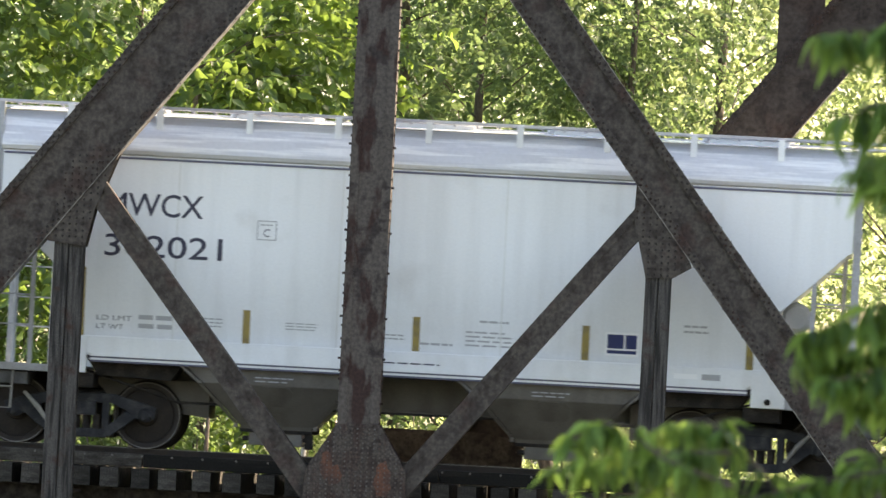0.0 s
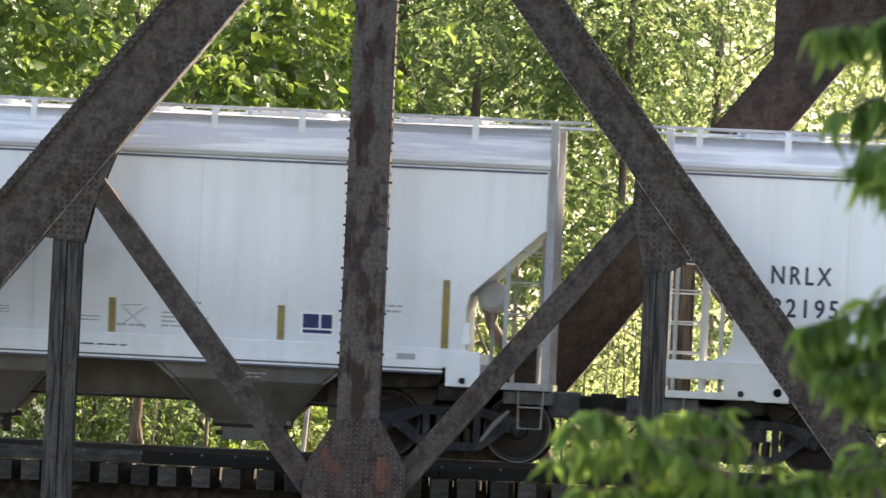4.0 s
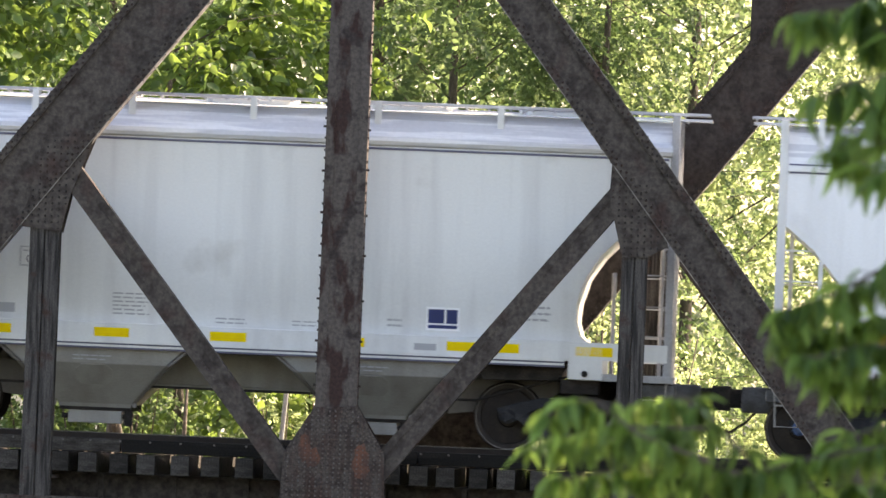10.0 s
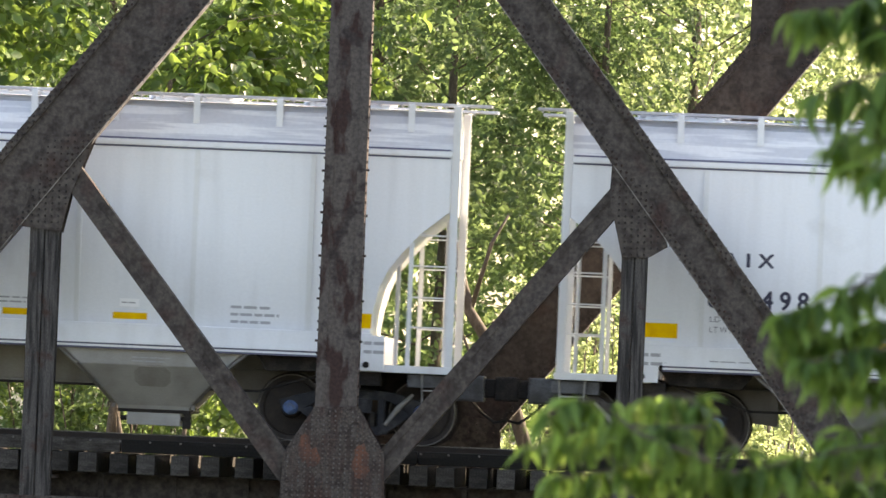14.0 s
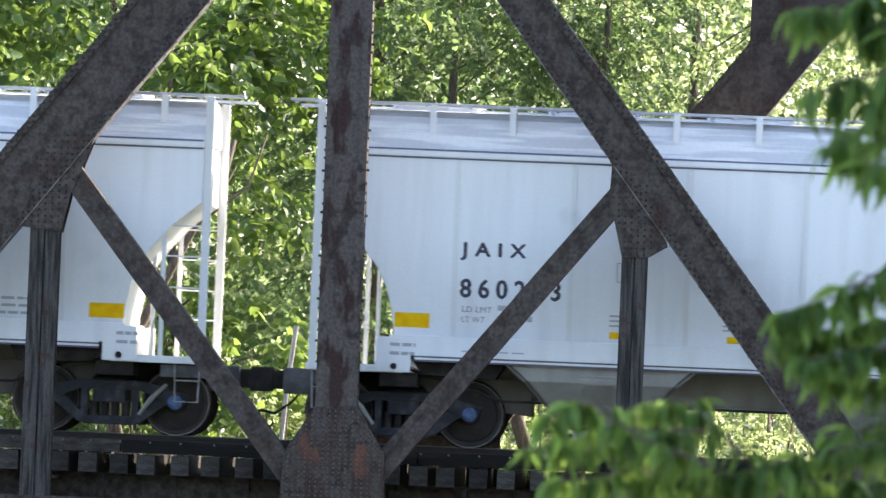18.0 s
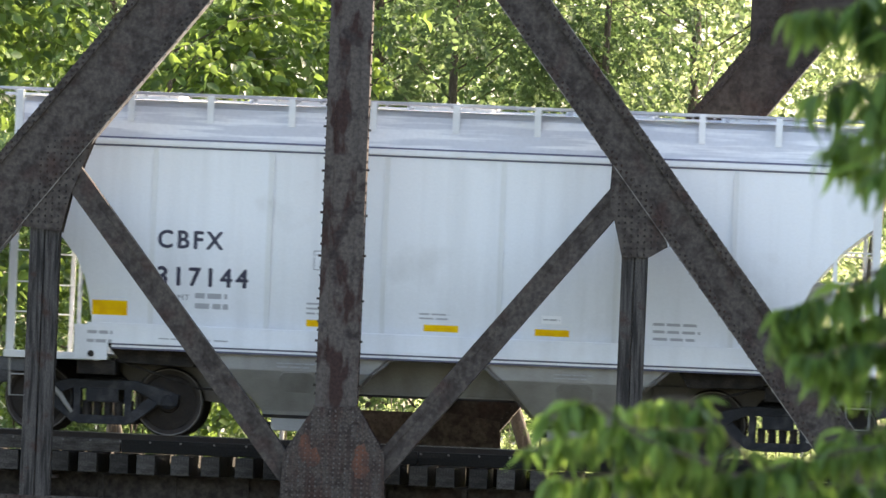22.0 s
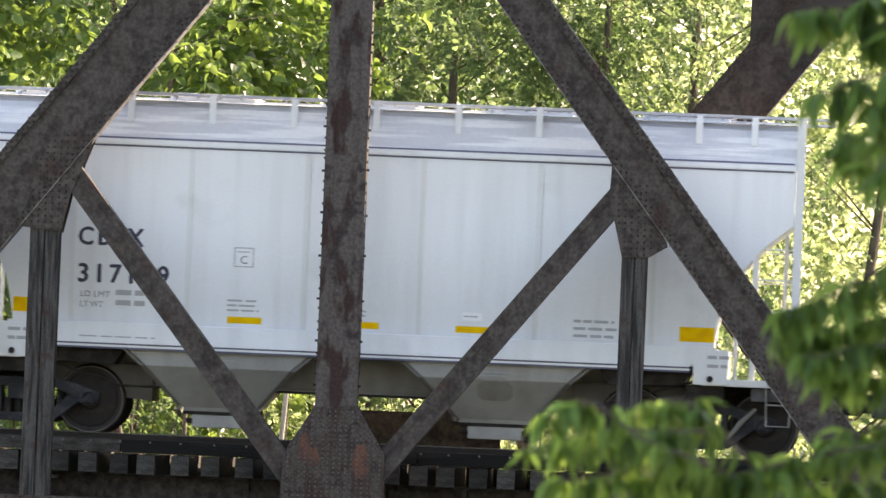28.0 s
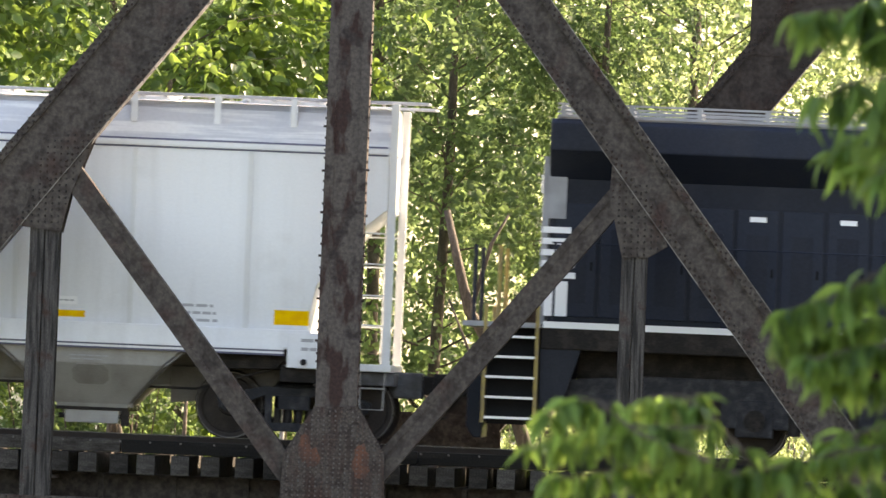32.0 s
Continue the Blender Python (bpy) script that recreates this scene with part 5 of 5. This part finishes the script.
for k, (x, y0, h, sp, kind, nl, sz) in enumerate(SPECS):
    tree((x, y0, ground_height(x, y0)), h, sp, {"A": LEAF_A, "B": LEAF_B, "C": LEAF_SUNLIT, "D": LEAF_SHADED}[kind], 40 + k, nl, sz,
         "broad-leaved tree in full green leaf" if kind == "A" else "fine-leaved sunlit green tree", clump=0.34 if kind == "A" else 0.42)


def shrub(x, y, height, seed, mat):
    rng = np.random.default_rng(seed)
    root = thing("shrub", "sunlit yellow-green shrub on the bank" if mat is LEAF_SUNLIT else "shaded green shrub on the bank", "shrub", "shrubs on the bank")
    z = ground_height(x, y)
    wood, cs = Shape(), []
    for k in range(9):
        a, h = rng.uniform(0, 6.28), height * rng.uniform(0.6, 1.05)
        tip = np.array([x + math.cos(a) * 0.9 * rng.uniform(0.2, 1.2), y + math.sin(a) * 0.7, z + h])
        wood.tube([(x, y, z - 0.2), (x + (tip[0] - x) * 0.4, y + (tip[1] - y) * 0.4, z + h * 0.5), tip], [0.05, 0.03, 0.008], 5)
        for j in range(9):
            t = 0.25 + 0.8 * j / 9
            c = np.array([x, y, z]) * (1 - t) + tip * t
            cs.append(c + rng.normal(size=(8, 3)) * [0.30, 0.30, 0.24])
    tagged(part("stem_wood", wood, BARK, root, smooth=True), kind="stuff")
    tips = np.concatenate(cs)
    outs = (tips - [x, y, z]) * [1, 1, 0] + rng.normal(size=tips.shape) * [0.5, 0.5, 0.2]
    part("leaves", spray_mesh("leaves", mat, tips, outs, 13, 0.42, 0.08, rng), mat, root)


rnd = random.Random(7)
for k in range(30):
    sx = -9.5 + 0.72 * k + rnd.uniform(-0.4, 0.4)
    shrub(sx, rnd.uniform(6.6, 11.0), rnd.uniform(4.2, 8.2) if sx < 4.5 else rnd.uniform(4.2, 6.0), 200 + k, LEAF_SUNLIT if sx > -3.6 else LEAF_SHADED)

# far woods closing the view, sun and shade put into the leaf colour
rng = np.random.default_rng(9)
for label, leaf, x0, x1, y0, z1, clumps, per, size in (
        ("distant belt of muted green woods", LEAF_SHADED, -13, 1.5, 36, 12, 1500, 55, 0.17), ("distant belt of bright sunlit woods", LEAF_SUNLIT, 1.5, 13, 36, 12, 1100, 55, 0.17),
        ("dense muted woods closing the distance", LEAF_SHADED, -45, 45, 52, 18, 2600, 16, 0.55)):
    centre = np.stack([rng.uniform(x0, x1, clumps), y0 + rng.uniform(-1, 1, clumps) ** 3 * 8, -5 + (z1 + 5) * rng.uniform(0, 1, clumps) ** 0.9], 1)
    centre[:, 1] += 3 * np.sin(centre[:, 0] * 0.5) + 2 * np.sin(centre[:, 2] * 0.9)
    far = (centre[:, None] + rng.normal(size=(clumps, per, 3)) * [0.5, 0.5, 0.35] * (size / 0.17) ** 0.5).reshape(-1, 3)
    tagged(new("far_woods", leaf_mesh("far_woods", leaf, far, size, rng)), label, "woods", kind="stuff")


# bare limbs and stems among the shrubs
def bare_limb(label, lines):
    root = thing("bare_limb", label, "branch", "bare limbs on the bank")
    for pts, r in lines:
        n = len(pts) - 1
        part("limb", Shape().tube([(x, y, z) for x, y, z in pts], [r * (1 - 0.6 * i / n) for i in range(n + 1)], 7), BARK, root, smooth=True)


bare_limb("pale bare leaning limb among the shrubs", (
    ([(-5.3, 6.0, -5.2), (-5.1, 6.0, -0.5), (-4.95, 6.0, 1.0), (-4.3, 6.0, 2.35), (-3.96, 6.0, 3.02), (-3.61, 6.1, 3.53), (-3.45, 6.2, 4.3)], 0.10),
    ([(-4.15, 6.0, 2.65), (-4.35, 5.9, 3.42), (-3.68, 5.8, 3.28), (-3.38, 5.8, 3.91)], 0.03), ([(-3.96, 6.0, 3.02), (-3.2, 5.9, 3.63), (-2.95, 5.9, 4.4)], 0.03)))
bare_limb("dark leaning tree limb with thin twigs", (
    ([(1.6, 6.3, -5.2), (1.1, 6.2, -0.4), (0.56, 6.1, 1.24), (0.08, 6.0, 1.95), (-0.12, 6.0, 2.7), (-0.3, 6.0, 3.4)], 0.13),
    ([(0.29, 5.8, 0.3), (0.25, 5.8, 1.05), (-0.21, 5.8, 2.11)], 0.035), ([(0.1, 5.8, 0.2), (-0.23, 5.8, 0.46), (-0.78, 5.7, 0.93)], 0.03),
    ([(0.1, 6.0, 1.95), (0.37, 6.0, 2.95), (0.6, 6.0, 3.37)], 0.04)))
bare_limb("thin tan upright stems below the track", (
    ([(-4.85, 6.0, -5.2), (-4.92, 6.0, -0.1), (-5.05, 6.0, 0.8)], 0.07), ([(-3.9, 6.0, -5.2), (-3.99, 6.0, 0.0), (-3.97, 6.0, 0.7)], 0.05)))


# ---- overhanging branches near the camera ----
def lobed_leaf(s, base, d, side, length, curl):
    """One drooping leaflet with a toothed edge, folded along its midrib."""
    up = d.cross(side).normalized()
    left, right, rib = [], [], []
    for t, w in ((0.0, 0.012), (0.14, 0.09), (0.30, 0.155), (0.46, 0.150), (0.62, 0.125), (0.80, 0.065), (1.0, 0.0)):
        c = base + d * length * t + up * (-curl * t * t * length)
        rib.append(c)
        left.append(c + side * w * length + up * w * length * 0.35)
        right.append(c - side * w * length + up * w * length * 0.35)
    n = len(rib)
    s.add(rib + left + right, [(i, i + 1, n + i + 1, n + i) for i in range(n - 1)] + [(i + 1, i, 2 * n + i, 2 * n + i + 1) for i in range(n - 1)])


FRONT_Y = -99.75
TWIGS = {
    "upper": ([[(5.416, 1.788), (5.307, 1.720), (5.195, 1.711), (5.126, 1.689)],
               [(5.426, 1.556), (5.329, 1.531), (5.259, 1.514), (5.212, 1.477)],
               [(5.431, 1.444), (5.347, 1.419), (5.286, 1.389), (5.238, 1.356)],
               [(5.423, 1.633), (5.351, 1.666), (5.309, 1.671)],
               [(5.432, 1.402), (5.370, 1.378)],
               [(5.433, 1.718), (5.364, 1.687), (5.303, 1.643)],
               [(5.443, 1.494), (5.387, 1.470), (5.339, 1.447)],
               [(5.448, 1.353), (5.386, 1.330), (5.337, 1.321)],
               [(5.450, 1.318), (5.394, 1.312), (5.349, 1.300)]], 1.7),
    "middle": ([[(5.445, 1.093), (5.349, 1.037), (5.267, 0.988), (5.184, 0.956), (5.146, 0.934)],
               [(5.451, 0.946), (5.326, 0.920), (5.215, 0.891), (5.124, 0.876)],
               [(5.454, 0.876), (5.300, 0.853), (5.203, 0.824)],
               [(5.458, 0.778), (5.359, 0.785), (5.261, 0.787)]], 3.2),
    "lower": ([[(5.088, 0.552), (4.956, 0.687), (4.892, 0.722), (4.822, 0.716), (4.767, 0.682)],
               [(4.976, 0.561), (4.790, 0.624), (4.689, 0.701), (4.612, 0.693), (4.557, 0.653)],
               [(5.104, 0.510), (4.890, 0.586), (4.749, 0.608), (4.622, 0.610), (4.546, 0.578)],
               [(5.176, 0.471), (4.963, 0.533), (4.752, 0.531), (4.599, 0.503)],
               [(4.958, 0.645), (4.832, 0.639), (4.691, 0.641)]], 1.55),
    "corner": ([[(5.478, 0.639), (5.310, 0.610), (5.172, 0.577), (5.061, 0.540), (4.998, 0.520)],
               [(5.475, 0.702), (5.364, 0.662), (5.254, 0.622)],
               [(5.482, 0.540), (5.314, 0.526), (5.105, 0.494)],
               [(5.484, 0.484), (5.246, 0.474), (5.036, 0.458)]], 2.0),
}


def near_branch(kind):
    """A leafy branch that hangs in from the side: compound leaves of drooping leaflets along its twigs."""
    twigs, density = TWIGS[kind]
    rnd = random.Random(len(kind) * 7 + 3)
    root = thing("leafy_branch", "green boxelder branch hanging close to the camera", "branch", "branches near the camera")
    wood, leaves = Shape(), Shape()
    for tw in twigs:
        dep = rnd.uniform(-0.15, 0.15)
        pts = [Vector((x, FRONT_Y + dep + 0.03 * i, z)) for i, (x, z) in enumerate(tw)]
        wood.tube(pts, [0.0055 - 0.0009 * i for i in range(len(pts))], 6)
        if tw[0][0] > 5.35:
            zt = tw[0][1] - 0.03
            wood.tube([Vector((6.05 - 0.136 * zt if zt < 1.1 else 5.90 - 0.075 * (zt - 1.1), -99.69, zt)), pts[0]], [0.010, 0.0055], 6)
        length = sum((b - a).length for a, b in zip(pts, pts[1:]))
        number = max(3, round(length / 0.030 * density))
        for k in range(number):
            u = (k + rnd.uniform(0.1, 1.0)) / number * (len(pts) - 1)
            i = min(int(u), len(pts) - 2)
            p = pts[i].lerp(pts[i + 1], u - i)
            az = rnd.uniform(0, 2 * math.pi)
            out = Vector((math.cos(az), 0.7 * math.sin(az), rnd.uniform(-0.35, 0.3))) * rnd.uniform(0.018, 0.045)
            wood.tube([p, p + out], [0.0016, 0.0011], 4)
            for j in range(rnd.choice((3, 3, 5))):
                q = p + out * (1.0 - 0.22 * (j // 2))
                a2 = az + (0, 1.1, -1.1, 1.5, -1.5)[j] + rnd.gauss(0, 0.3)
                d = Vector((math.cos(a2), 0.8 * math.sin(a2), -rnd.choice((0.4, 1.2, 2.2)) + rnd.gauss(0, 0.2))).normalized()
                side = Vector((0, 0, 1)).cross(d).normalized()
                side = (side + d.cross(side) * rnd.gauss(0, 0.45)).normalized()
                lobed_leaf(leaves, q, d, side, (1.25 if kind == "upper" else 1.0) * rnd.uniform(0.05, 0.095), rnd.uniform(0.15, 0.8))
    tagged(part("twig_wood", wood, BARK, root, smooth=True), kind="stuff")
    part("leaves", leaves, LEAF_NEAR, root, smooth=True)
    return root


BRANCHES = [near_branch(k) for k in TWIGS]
# the young tree that carries the branches, beside the camera's view
stem = thing("sapling", "unseen young boxelder added to carry and shade the branches", "tree")
wood = Shape().tube([(6.15, -99.6, -1.3), (6.05, -99.65, 0.0), (5.90, -99.7, 1.1), (5.84, -99.7, 1.9), (5.95, -99.7, 3.2)], [0.07, 0.06, 0.05, 0.045, 0.02], 10)
part("trunk", wood, BARK, stem, smooth=True)
rng = np.random.default_rng(77)
# Unseen leaf clumps, added to keep the sun off the near branches.
shade_clumps = [np.array([6.75, -99.3, 1.9]) + np.array([rng.uniform(0, 2.4), rng.uniform(-0.5, 1.2), rng.uniform(-0.7, 2.4)]) for k in range(75)]
for k in range(46):
    bx = rng.uniform(5.62, 6.5)
    shade_clumps.append(np.array([bx, -99.75 + (bx - 5.3) * 0.57 + rng.normal() * 0.08, rng.uniform(1.05, 2.7)]))
limbs = Shape()
for q in shade_clumps:
    limbs.tube([(5.9, -99.7, 1.4), tuple((np.array([5.95, -99.7, 1.9]) + q) / 2 + [0, 0, 0.1]), tuple(q)], [0.02, 0.012, 0.004], 5)
part("limbs", limbs, BARK, stem)
part("crown", leaf_mesh("crown", LEAF_NEAR, np.concatenate([q + rng.normal(size=(90, 3)) * ([0.2, 0.3, 0.3] if q[0] > 6.6 else [0.055, 0.09, 0.14]) for q in shade_clumps]), 0.12, rng), LEAF_NEAR, stem)


# ---- what moves ----
def travelled(t):
    """Place of the first car's centre along the track, in metres."""
    return sum(c * t ** (6 - i) for i, c in enumerate((7.88363e-09, -1.87498e-07, 1.67906e-05, -0.00206606, 0.0531091, -4.55296, -0.553016)))


def motions():
    times = [0.5 * k for k in range(65)]
    spin = [0.1 * k for k in range(321)]
    vehicles = [(car, PITCH * k + NUDGE[k]) for k, car in enumerate(CARS)] + [(LOCO, PITCH * len(CARS) - PITCH / 2)]
    for ob, offset in vehicles:
        walk(ob, [(t, pose(travelled(t) + offset, 0, 0)) for t in times])
        for wheel in [o for o in ob.children_recursive if o.name.startswith("wheelset")]:
            x = wheel.matrix_basis.translation.x
            walk(wheel, [(t, pose(x, 0, 0.457, 0, math.degrees((travelled(t) - travelled(0)) / 0.457) % 360, 0)) for t in spin])
    for k, ob in enumerate(BRANCHES):
        walk(ob, [(0.8 * j, pose(0.004 * math.sin(1.3 * j + k), 0, 0.006 * math.sin(0.9 * j + 2 * k))) for j in range(41)])


motions()
